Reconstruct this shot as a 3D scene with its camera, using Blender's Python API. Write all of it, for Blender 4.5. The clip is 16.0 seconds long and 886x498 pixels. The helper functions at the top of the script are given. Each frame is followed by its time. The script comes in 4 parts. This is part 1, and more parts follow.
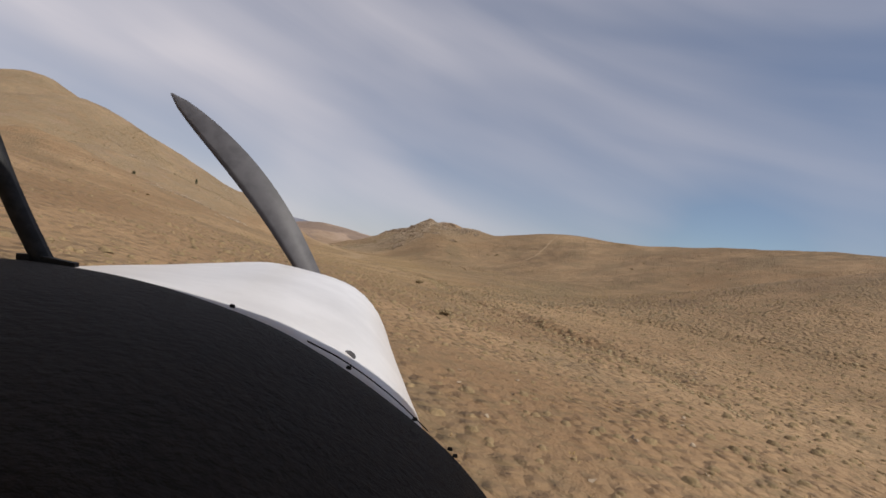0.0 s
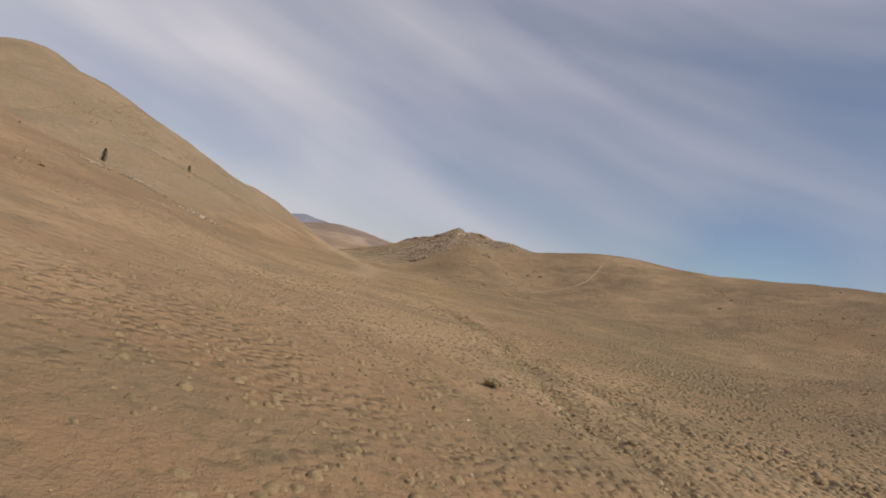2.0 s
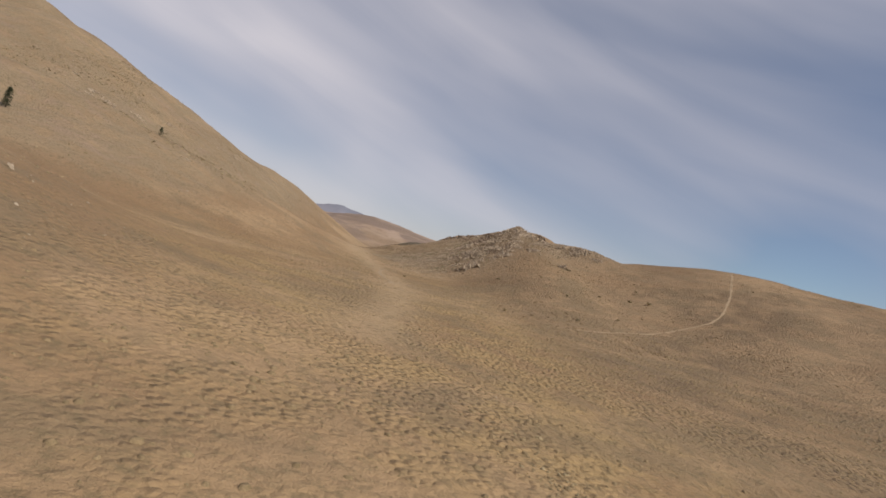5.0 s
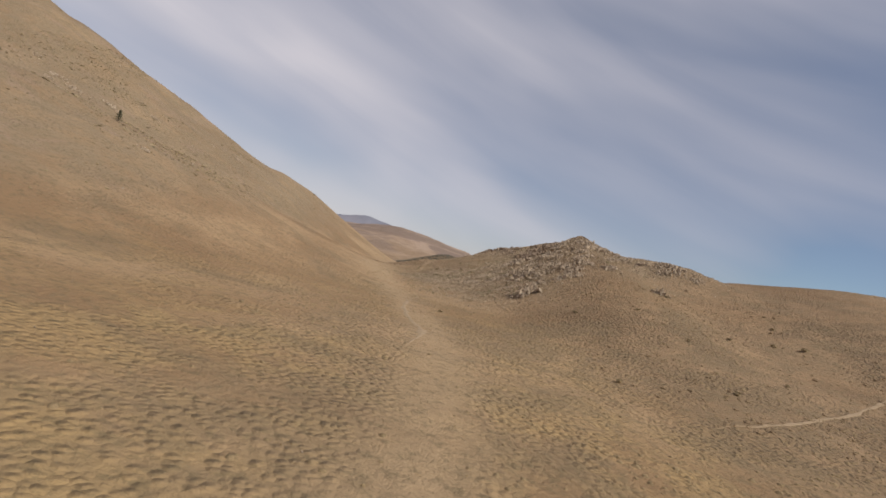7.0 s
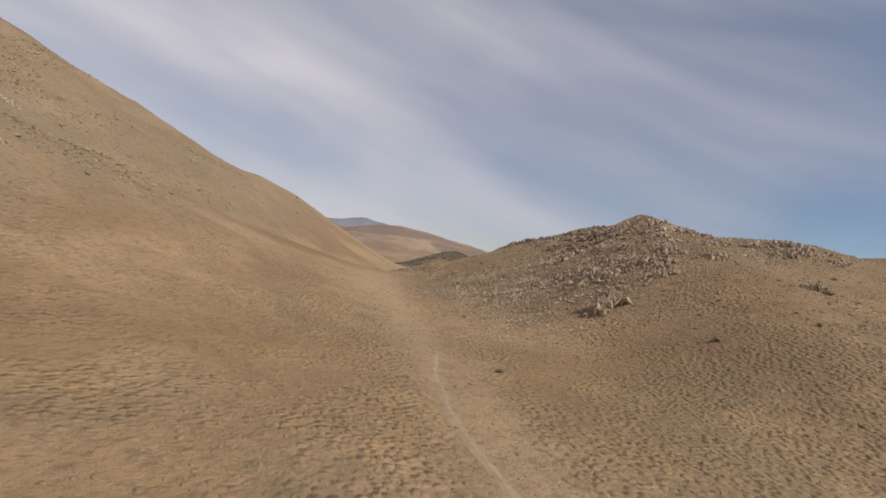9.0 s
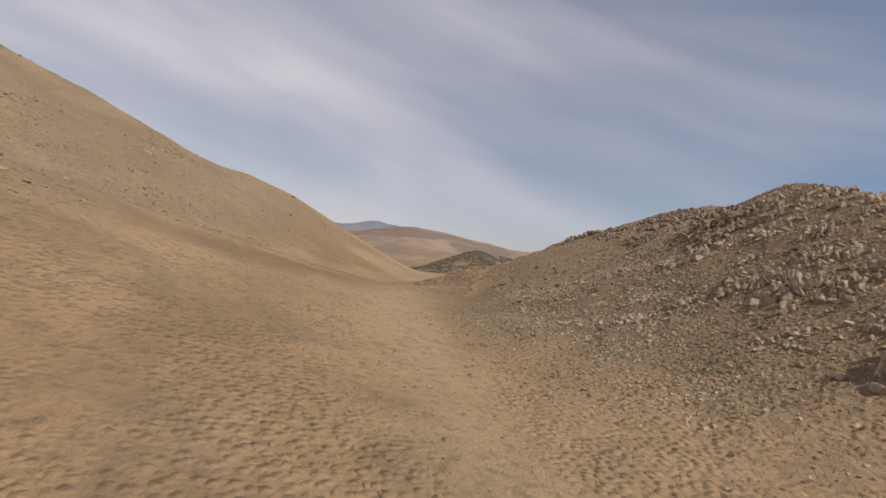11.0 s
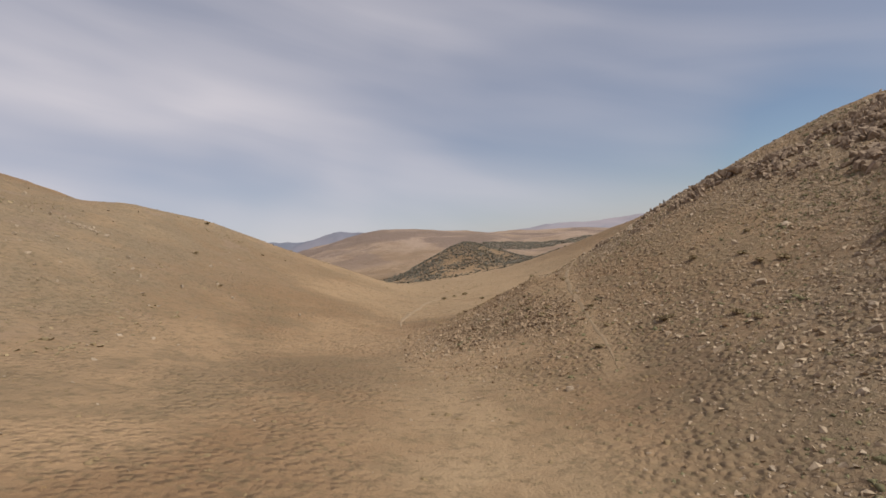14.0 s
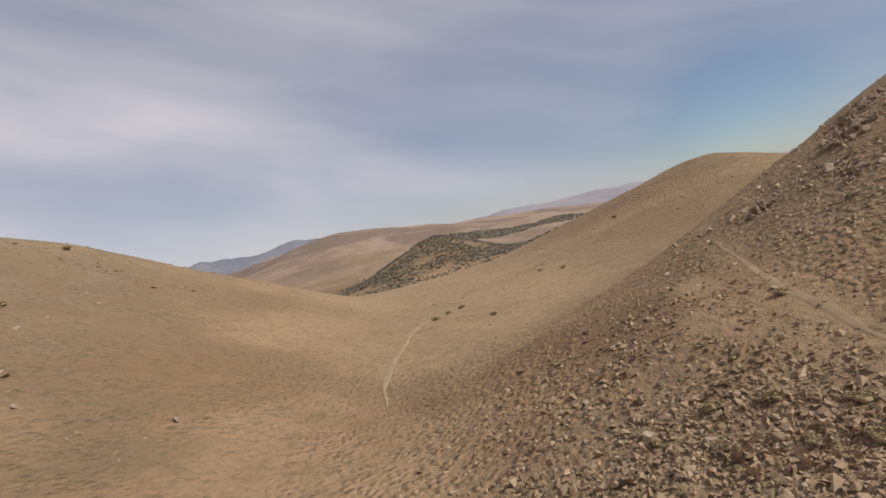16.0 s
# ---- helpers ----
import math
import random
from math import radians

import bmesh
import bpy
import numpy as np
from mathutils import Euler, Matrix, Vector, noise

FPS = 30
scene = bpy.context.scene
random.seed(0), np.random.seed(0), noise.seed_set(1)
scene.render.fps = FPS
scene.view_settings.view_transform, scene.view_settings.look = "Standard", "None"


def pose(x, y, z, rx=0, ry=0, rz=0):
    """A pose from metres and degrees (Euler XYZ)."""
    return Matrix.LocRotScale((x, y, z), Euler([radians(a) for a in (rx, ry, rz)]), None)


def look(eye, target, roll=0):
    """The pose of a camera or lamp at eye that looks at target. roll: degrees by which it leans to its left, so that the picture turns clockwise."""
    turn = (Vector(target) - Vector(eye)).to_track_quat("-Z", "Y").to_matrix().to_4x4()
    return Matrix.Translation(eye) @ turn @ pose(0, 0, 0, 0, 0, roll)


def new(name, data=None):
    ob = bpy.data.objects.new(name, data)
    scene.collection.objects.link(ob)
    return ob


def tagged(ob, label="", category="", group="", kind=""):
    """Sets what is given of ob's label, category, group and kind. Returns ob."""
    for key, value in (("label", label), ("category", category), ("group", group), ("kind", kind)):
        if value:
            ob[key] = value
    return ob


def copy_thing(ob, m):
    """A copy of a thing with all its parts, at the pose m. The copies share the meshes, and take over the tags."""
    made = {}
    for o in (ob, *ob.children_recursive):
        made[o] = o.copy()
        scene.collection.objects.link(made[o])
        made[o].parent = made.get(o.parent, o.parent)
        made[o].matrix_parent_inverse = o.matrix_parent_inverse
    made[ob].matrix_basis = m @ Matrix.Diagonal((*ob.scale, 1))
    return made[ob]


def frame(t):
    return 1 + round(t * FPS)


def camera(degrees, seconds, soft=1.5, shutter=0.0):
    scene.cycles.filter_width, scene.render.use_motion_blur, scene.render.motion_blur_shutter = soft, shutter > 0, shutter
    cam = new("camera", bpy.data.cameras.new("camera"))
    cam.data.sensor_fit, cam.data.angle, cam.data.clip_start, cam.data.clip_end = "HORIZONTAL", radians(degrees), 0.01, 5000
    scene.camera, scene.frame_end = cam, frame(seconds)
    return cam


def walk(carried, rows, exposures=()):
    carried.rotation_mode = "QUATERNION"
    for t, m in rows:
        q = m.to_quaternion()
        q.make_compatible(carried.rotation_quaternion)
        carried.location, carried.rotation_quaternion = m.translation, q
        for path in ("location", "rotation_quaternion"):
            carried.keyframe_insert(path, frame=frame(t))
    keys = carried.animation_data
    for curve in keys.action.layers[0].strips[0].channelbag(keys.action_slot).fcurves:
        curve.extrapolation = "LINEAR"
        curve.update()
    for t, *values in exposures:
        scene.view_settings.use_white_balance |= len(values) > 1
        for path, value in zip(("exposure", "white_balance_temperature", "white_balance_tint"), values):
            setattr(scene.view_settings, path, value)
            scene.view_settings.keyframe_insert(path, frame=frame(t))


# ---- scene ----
# camera and its flight: t, x, y, z, then turn in degrees
cam = camera(78.2, 16.0, 1.6)
PATH = [
    (0.0, 9.37, -406.63, 18.93, 90.96, -8.87, -10.51),
    (0.5, 10.35, -387.93, 19.96, 90.84, -11.85, -10.21),
    (1.0, 11.31, -369.13, 21.04, 91.16, -14.28, -10.30),
    (1.5, 12.25, -350.38, 21.99, 91.33, -14.02, -9.92),
    (2.0, 12.94, -331.57, 22.94, 91.52, -12.39, -8.62),
    (2.5, 13.61, -312.98, 24.01, 90.81, -10.90, -7.63),
    (3.0, 14.16, -294.33, 24.99, 89.87, -10.45, -7.51),
    (3.5, 14.49, -275.70, 25.79, 91.10, -12.44, -6.18),
    (4.0, 14.85, -257.09, 26.67, 91.36, -13.46, -6.01),
    (4.5, 15.27, -238.44, 27.25, 90.73, -14.59, -5.46),
    (5.0, 15.66, -219.74, 27.58, 90.20, -14.87, -4.87),
    (5.5, 15.86, -201.03, 27.81, 89.89, -14.80, -4.28),
    (6.0, 15.72, -182.32, 28.05, 89.95, -14.79, -3.68),
    (6.5, 15.05, -163.63, 28.42, 90.50, -15.26, -2.86),
    (7.0, 13.96, -145.12, 29.01, 90.53, -14.50, -1.81),
    (7.5, 12.96, -127.31, 29.68, 90.44, -15.07, -1.75),
    (8.0, 11.59, -109.62, 30.11, 90.36, -14.28, -1.54),
    (8.5, 9.87, -92.04, 30.29, 89.37, -11.55, -1.71),
    (9.0, 7.94, -74.04, 30.17, 90.00, -9.23, -1.80),
    (9.5, 5.96, -55.67, 29.85, 89.36, -7.51, -1.84),
    (10.0, 3.97, -37.19, 29.55, 88.49, -6.37, -1.72),
    (10.5, 1.96, -18.65, 29.51, 88.32, -5.85, -1.29),
    (11.0, -0.08, 0.01, 30.02, 89.79, -6.12, -0.42),
    (11.5, -2.33, 18.83, 30.98, 89.49, -5.78, 0.02),
    (12.0, -4.80, 37.71, 31.94, 88.28, -1.70, 0.87),
    (12.5, -7.06, 56.38, 32.68, 88.59, -1.18, -0.24),
    (13.0, -9.35, 74.90, 33.13, 88.23, -1.93, -1.01),
    (13.5, -11.35, 92.89, 33.37, 89.03, 2.45, -2.95),
    (14.0, -13.53, 110.85, 33.98, 89.06, 6.09, -3.97),
    (14.5, -15.09, 128.74, 34.59, 88.60, 9.87, -4.35),
    (15.0, -15.95, 146.64, 34.96, 88.58, 12.55, -5.50),
    (15.5, -16.04, 164.79, 35.18, 88.29, 12.89, -6.64),
    (16.0, -15.42, 182.70, 34.76, 87.83, 12.25, -8.42),
]
walk(cam, [(t, pose(*p)) for t, *p in PATH])

# ---- world, sun, exposure ----
SUN = Vector((0.62, -0.34, 0.705)).normalized()
scene.view_settings.exposure = 0.0
world = bpy.data.worlds.new("world")
scene.world = world
world.use_nodes = True
wt = world.node_tree
wt.nodes.clear()


def wnode(kind, **inputs):
    n = wt.nodes.new(kind)
    for k, v in inputs.items():
        n.inputs[k].default_value = v
    return n


sky = wnode("ShaderNodeTexSky")
sky.sky_type, sky.sun_disc = "NISHITA", False
sky.sun_elevation = math.asin(SUN.z)
sky.sun_rotation = math.atan2(SUN.x, SUN.y)
sky.altitude, sky.air_density, sky.dust_density, sky.ozone_density = 1500, 1.0, 0.4, 3.0
coord = wnode("ShaderNodeTexCoord")


def wmath(op, a, b=None, c=None, clamp=False):
    n = wnode("ShaderNodeMath")
    n.operation, n.use_clamp = op, clamp
    for i, v in enumerate((a, b, c)):
        if isinstance(v, (int, float)):
            n.inputs[i].default_value = v
        elif v is not None:
            wt.links.new(v, n.inputs[i])
    return n.outputs[0]


def wdot(v):
    n = wnode("ShaderNodeVectorMath")
    n.operation = "DOT_PRODUCT"
    n.inputs[1].default_value = v
    wt.links.new(coord.outputs["Generated"], n.inputs[0])
    return n.outputs["Value"]


# thin high cloud in long streaks that sink to the east, with a clear gap low in the north-east
east, north, height, along = wdot((1, 0, 0)), wdot((0, 1, 0)), wdot((0, 0, 1)), wdot((0.30, 0.05, 1))


def streaks(sx, sw, scale, detail, shift, distort):
    c = wnode("ShaderNodeCombineXYZ")
    wt.links.new(wmath("MULTIPLY_ADD", east, sx, shift), c.inputs[0])
    wt.links.new(wmath("MULTIPLY", north, sx), c.inputs[1])
    wt.links.new(wmath("MULTIPLY", along, sw), c.inputs[2])
    n = wnode("ShaderNodeTexNoise", Scale=scale, Detail=detail, Roughness=0.52, Distortion=distort)
    wt.links.new(c.outputs[0], n.inputs["Vector"])
    return n.outputs[0]


broad = streaks(0.7, 2.6, 1.5, 3, 4.3, 0.3)
wisps = streaks(1.0, 7.0, 2.2, 7, 1.7, 0.8)
gap = wmath("POWER", wmath("MAXIMUM", wdot((0.615, 0.785, 0.075)), 0.0), 190)
cover = wmath("MULTIPLY_ADD", broad, 1.8, -0.32)
cover = wmath("ADD", cover, wmath("MULTIPLY_ADD", wisps, 0.24, -0.11))
cover = wmath("MULTIPLY_ADD", east, -0.32, cover)
cover = wmath("MULTIPLY_ADD", wmath("MAXIMUM", wmath("MULTIPLY", east, -1.0), 0.0), 0.3, cover)
cover = wmath("MULTIPLY_ADD", height, -0.30, wmath("ADD", cover, -0.07))
veil = wmath("POWER", wmath("MAXIMUM", wdot((0.0, 0.981, 0.19)), 0.0), 22)
cover = wmath("MULTIPLY_ADD", veil, 0.10, cover)
cover = wmath("MULTIPLY_ADD", gap, -0.65, cover, clamp=True)
skymix = wnode("ShaderNodeMix")
skymix.data_type = "RGBA"
gain = wnode("ShaderNodeVectorMath")
gain.operation = "SCALE"
gain.inputs["Scale"].default_value = 0.085
wt.links.new(sky.outputs[0], gain.inputs[0])
tone = wnode("ShaderNodeMix")
tone.data_type = "RGBA"
tone.inputs["A"].default_value, tone.inputs["B"].default_value = (0.272, 0.292, 0.375, 1), (0.67, 0.63, 0.665, 1)
wt.links.new(cover, tone.inputs["Factor"])
wt.links.new(wmath("MULTIPLY_ADD", gap, -0.18, wmath("MULTIPLY_ADD", cover, 0.50, 0.42)), skymix.inputs["Factor"])
wt.links.new(gain.outputs[0], skymix.inputs["A"])
wt.links.new(tone.outputs["Result"], skymix.inputs["B"])
bg = wnode("ShaderNodeBackground")
wt.links.new(skymix.outputs["Result"], bg.inputs[0])
wo = wnode("ShaderNodeOutputWorld")
wt.links.new(bg.outputs[0], wo.inputs[0])

sun = new("sun", bpy.data.lights.new("sun", "SUN"))
sun.data.energy, sun.data.angle, sun.data.color = 3.85, radians(0.53), (1.0, 0.945, 0.86)
sun.matrix_world = look(SUN * 400, (0, 0, 0))


# ---- materials ----
def material(name, rough=0.9):
    m = bpy.data.materials.new(name)
    m.use_nodes = True
    b = m.node_tree.nodes["Principled BSDF"]
    b.inputs["Roughness"].default_value = rough
    b.inputs["Specular IOR Level"].default_value = 0.2
    return m, m.node_tree, b


def noise_tex(nt, vec, scale, detail=4, rough=0.6, distort=0.0):
    n = nt.nodes.new("ShaderNodeTexNoise")
    n.inputs["Scale"].default_value, n.inputs["Detail"].default_value = scale, detail
    n.inputs["Roughness"].default_value, n.inputs["Distortion"].default_value = rough, distort
    if vec is not None:
        nt.links.new(vec, n.inputs["Vector"])
    return n.outputs[0]


def ranged(nt, value, lo, hi, a=0.0, b=1.0):
    r = nt.nodes.new("ShaderNodeMapRange")
    r.interpolation_type = "SMOOTHSTEP"
    for k, v in zip(("From Min", "From Max", "To Min", "To Max"), (lo, hi, a, b)):
        r.inputs[k].default_value = v
    nt.links.new(value, r.inputs[0])
    return r.outputs[0]


def mixed(nt, fac, a, b):
    m = nt.nodes.new("ShaderNodeMix")
    m.data_type = "RGBA"
    for key, v in (("Factor", fac), ("A", a), ("B", b)):
        if isinstance(v, tuple):
            m.inputs[key].default_value = (*v, 1) if len(v) == 3 else v
        elif isinstance(v, (int, float)):
            m.inputs[key].default_value = v
        else:
            nt.links.new(v, m.inputs[key])
    return m.outputs["Result"]


def times(nt, a, b):
    m = nt.nodes.new("ShaderNodeMath")
    m.operation = "MULTIPLY"
    nt.links.new(a, m.inputs[0])
    if isinstance(b, (int, float)):
        m.inputs[1].default_value = b
    else:
        nt.links.new(b, m.inputs[1])
    return m.outputs[0]


def bumped(nt, bsdf, height, strength, distance):
    b = nt.nodes.new("ShaderNodeBump")
    b.inputs["Strength"].default_value, b.inputs["Distance"].default_value = strength, distance
    nt.links.new(height, b.inputs["Height"])
    nt.links.new(b.outputs[0], bsdf.inputs["Normal"])


def place(nt):
    return nt.nodes.new("ShaderNodeNewGeometry").outputs["Position"]


def attr(nt, name):
    a = nt.nodes.new("ShaderNodeAttribute")
    a.attribute_name = name
    return a.outputs["Fac"]


def ground_material():
    m, nt, b = material("dry_ground", 0.95)
    p = place(nt)
    wide = noise_tex(nt, p, 0.016, 5, 0.6, 0.4)
    mid = noise_tex(nt, p, 0.09, 6, 0.65)
    fine = noise_tex(nt, p, 0.7, 6, 0.7)
    tiny = noise_tex(nt, p, 4.0, 4, 0.7)
    c = mixed(nt, ranged(nt, wide, 0.38, 0.62), (0.250, 0.154, 0.082), (0.372, 0.246, 0.138))
    c = mixed(nt, times(nt, attr(nt, "grass"), ranged(nt, mid, 0.38, 0.6, 0.2, 0.85)), c, (0.36, 0.243, 0.112))
    c = mixed(nt, times(nt, attr(nt, "sage"), ranged(nt, mid, 0.36, 0.6, 0.4, 0.95)), c, (0.178, 0.119, 0.07))
    c = mixed(nt, ranged(nt, noise_tex(nt, p, 0.035, 5, 0.65, 0.5), 0.47, 0.64, 0.0, 0.6), c, (0.204, 0.145, 0.084))
    # west mountain's own grey-tan, kept greyer than the spur to imitate haze
    c = mixed(nt, times(nt, attr(nt, "slope"), ranged(nt, mid, 0.35, 0.62, 0.35, 0.85)), c, (0.262, 0.196, 0.123))
    c = mixed(nt, times(nt, attr(nt, "slope"), ranged(nt, noise_tex(nt, p, 0.05, 5, 0.7, 0.6), 0.52, 0.66, 0.0, 0.7)), c, (0.303, 0.209, 0.143))
    c = mixed(nt, times(nt, attr(nt, "stony"), ranged(nt, fine, 0.35, 0.6, 0.35, 0.9)), c, (0.255, 0.192, 0.124))
    # bare sandy soil; over the far valley this pale colour stands for haze
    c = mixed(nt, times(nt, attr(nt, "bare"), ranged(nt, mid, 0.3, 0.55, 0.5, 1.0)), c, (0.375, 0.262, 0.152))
    # far hills' own reddish soil, lightened in colour to stand for haze
    c = mixed(nt, times(nt, attr(nt, "red_haze"), ranged(nt, wide, 0.35, 0.6, 0.5, 1.0)), c, (0.396, 0.288, 0.215))
    c = mixed(nt, times(nt, attr(nt, "red_haze"), ranged(nt, noise_tex(nt, p, 0.006, 6, 0.62, 1.0), 0.43, 0.55, 0.0, 0.9)), c, (0.215, 0.155, 0.125))
    # tufts and stones too small to model
    c = mixed(nt, ranged(nt, fine, 0.48, 0.66, 0.0, 0.55), c, (0.138, 0.105, 0.057))
    c = mixed(nt, ranged(nt, noise_tex(nt, p, 0.25, 5, 0.7), 0.5, 0.68, 0.0, 0.35), c, (0.176, 0.132, 0.075))
    c = mixed(nt, ranged(nt, tiny, 0.58, 0.75, 0.0, 0.45), c, (0.396, 0.308, 0.187))
    c = mixed(nt, ranged(nt, tiny, 0.26, 0.42, 0.40, 0.0), c, (0.110, 0.083, 0.050))
    nt.links.new(c, b.inputs["Base Color"])
    # hummocks of tussock grass, closely set, over uneven soil
    vor = nt.nodes.new("ShaderNodeTexVoronoi")
    vor.feature = "F1"
    vor.inputs["Scale"].default_value, vor.inputs["Randomness"].default_value = 1.05, 1.0
    nt.links.new(p, vor.inputs["Vector"])
    tussock = ranged(nt, vor.outputs["Distance"], 0.0, 0.7, 1.0, 0.0)
    tussock = times(nt, tussock, ranged(nt, noise_tex(nt, p, 0.045, 4, 0.65), 0.40, 0.56, 0.18, 1.0))
    tussock = times(nt, tussock, ranged(nt, attr(nt, "bare"), 0.15, 0.7, 1.0, 0.12))
    h = times(nt, tussock, 0.40)
    for n, k in ((noise_tex(nt, p, 0.5, 6, 0.68), 0.55), (tiny, 0.07)):
        a = nt.nodes.new("ShaderNodeMath")
        a.operation = "MULTIPLY_ADD"
        a.inputs[1].default_value = k
        nt.links.new(n, a.inputs[0])
        nt.links.new(h, a.inputs[2])
        h = a.outputs[0]
    bumped(nt, b, h, 1.0, 1.0)
    return m


def simple(name, a, bcol, scale, rough=0.9, bump=0.5, dist=0.05, lo=0.35, hi=0.65, island=0.0):
    m, nt, b = material(name, rough)
    p = place(nt)
    n = noise_tex(nt, p, scale, 6, 0.65)
    c = mixed(nt, ranged(nt, n, lo, hi), a, bcol)
    big = noise_tex(nt, p, scale * 0.12, 3)
    c = mixed(nt, ranged(nt, big, 0.4, 0.7, 0.0, 0.35), c, tuple(v * 0.6 for v in a))
    if island:
        geo = nt.nodes.new("ShaderNodeNewGeometry")
        c = mixed(nt, times(nt, geo.outputs["Random Per Island"], island), c, tuple(min(1, v * 1.9) for v in bcol))
    nt.links.new(c, b.inputs["Base Color"])
    if bump:
        bumped(nt, b, n, bump, dist)
    return m


MAT_GROUND = ground_material()
MAT_ROCK = simple("weathered_rock", (0.28, 0.205, 0.135), (0.47, 0.365, 0.25), 1.6, 0.9, 0.6, 0.08, island=0.18)
MAT_CRAG = simple("crag_rock", (0.25, 0.188, 0.128), (0.46, 0.365, 0.262), 1.3, 0.9, 1.0, 0.22, island=0.12)
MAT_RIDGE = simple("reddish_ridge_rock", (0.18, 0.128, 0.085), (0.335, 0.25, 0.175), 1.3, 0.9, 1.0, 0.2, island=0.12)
MAT_RUBBLE = simple("brown_rubble", (0.185, 0.126, 0.076), (0.335, 0.242, 0.155), 2.2, 0.9, 0.6, 0.06, island=0.4)
# dark scrub, greyed and lightened in colour to stand for haze
MAT_SCRUB = simple("hazy_juniper_scrub", (0.105, 0.095, 0.072), (0.17, 0.15, 0.115), 0.6, 0.9, 0, island=0.25)
MAT_PALE = simple("pale_stone", (0.27, 0.205, 0.138), (0.375, 0.295, 0.21), 2.5, 0.9, 0.5, 0.05, island=0.18)
MAT_OLIVE = simple("olive_bush_leaf", (0.105, 0.098, 0.05), (0.165, 0.148, 0.078), 0.5, 0.9, 0, island=0.5)
MAT_SHRUB = simple("grey_olive_bush_leaf", (0.185, 0.145, 0.082), (0.275, 0.21, 0.12), 0.8, 0.9, 0, island=0.5)
MAT_BED = simple("brown_sage_leaf", (0.175, 0.13, 0.078), (0.255, 0.19, 0.112), 3.0, 0.95, 0.7, 0.08, island=0.15)
MAT_TRACK = simple("pale_dirt", (0.29, 0.208, 0.125), (0.365, 0.266, 0.167), 0.6, 0.95, 0.4, 0.08)
MAT_SAGE = simple("sagebrush_leaf", (0.19, 0.137, 0.073), (0.285, 0.202, 0.11), 5.0, 0.95, 0.8, 0.10, island=0.15)
MAT_RUST = simple("rust_brown_leaf", (0.16, 0.108, 0.06), (0.235, 0.16, 0.09), 0.8, 0.9, 0, island=0.4)
MAT_STRAW = simple("dry_grass_blade", (0.27, 0.185, 0.08), (0.34, 0.24, 0.11), 0.3, 0.9, 0, island=0.4)
MAT_JUNIPER = simple("juniper_needles", (0.042, 0.048, 0.027), (0.072, 0.076, 0.042), 1.5, 0.9, 0, island=0.3)
MAT_BARK = simple("grey_bark", (0.07, 0.05, 0.035), (0.12, 0.09, 0.06), 6, 0.9, 0.6, 0.02)
# the haze of distance is put into these two colours, bluish and violet
MAT_RANGE_BLUE_HAZE = simple("far_range_blue_haze", (0.16, 0.175, 0.215), (0.23, 0.22, 0.25), 0.004, 1.0, 0)
MAT_RANGE_VIOLET_HAZE = simple("far_range_violet_haze", (0.28, 0.265, 0.29), (0.34, 0.30, 0.315), 0.003, 1.0, 0)

# ---- the land ----
# hills: x, y, top, fall across, fall along, turn, roundness
LEFT_HILLS = [
    (-399.0, 353.2, 171.0, 0.463, 0.420, 25.9, 4.4),  # left peak
    (-251.7, 409.9, 104.2, 0.526, 0.322, 1.9, 4.2),  # left ridge
    (-290.6, 248.7, 129.8, 0.502, 0.362, -16.8, 8.9),  # left mid
    (-129.8, 342.3, 61.5, 0.623, 0.312, -12.7, 11.1),  # left end
    (-184.5, 54.3, 61.7, 0.354, 0.243, -33.6, 6.6),  # left slope
    (-133.0, -136.6, 46.6, 0.337, 0.265, 32.8, 3.2),  # near spur
    (-221.9, -325.9, 62.0, 0.239, 0.254, -12.4, 6.6),  # left start
]
RIGHT_HILLS = [
    (93.1, 147.9, 56.3, 0.769, 0.242, 0.0, 1.1),  # peak
    (122.5, 108.1, 50.0, 0.559, 0.321, 44.2, 6.0),  # peak r
    (230.6, 98.4, 60.2, 0.343, 0.259, 36.2, 14.6),  # track hill
    (344.5, -60.5, 64.4, 0.313, 0.094, 13.7, 13.5),  # right far
    (296.4, -285.0, 60.3, 0.259, 0.485, 2.6, 11.3),  # right near
    (108.6, 235.9, 57.4, 0.545, 0.564, 15.9, 4.7),  # back
    (135.8, 261.2, 63.0, 0.720, 0.402, -67.1, 8.4),  # back r
    (15.9, 237.6, 20.8, 0.535, 0.347, -3.9, 0.1),  # spur
    (178.3, 464.9, 44.8, 0.343, 0.220, -9.0, 3.0),  # n1hill
    (50.0, 691.0, 29.5, 0.500, 0.220, -8.0, 8.0),  # dark
]
FAR_HILLS = [
    (-45, 1210, 66, 0.20, 0.20, 10, 14),
    (-140, 1130, 24, 0.17, 0.14, 0, 8),
    (150, 1300, 40, 0.08, 0.12, 0, 8),
    (330, 1400, 18, 0.05, 0.10, 0, 6),
    (-420, 1350, 40, 0.12, 0.12, 0, 10),
    (-70, 960, 16, 0.14, 0.12, 0, 6),
    (-900, 300, 150, 0.22, 0.22, 0, 40),
    (900, 200, 90, 0.15, 0.15, 0, 40),
    (60, -1300, 45, 0.1, 0.1, 0, 40),
]


def lattice(ix, iy, seed):
    n = (ix.astype(np.int64) * 374761393 + iy.astype(np.int64) * 668265263 + seed * 974711) & 0xFFFFFFFF
    n = ((n ^ (n >> 13)) * 1274126177) & 0xFFFFFFFF
    return ((n ^ (n >> 16)) & 0xFFFF) / 65535.0


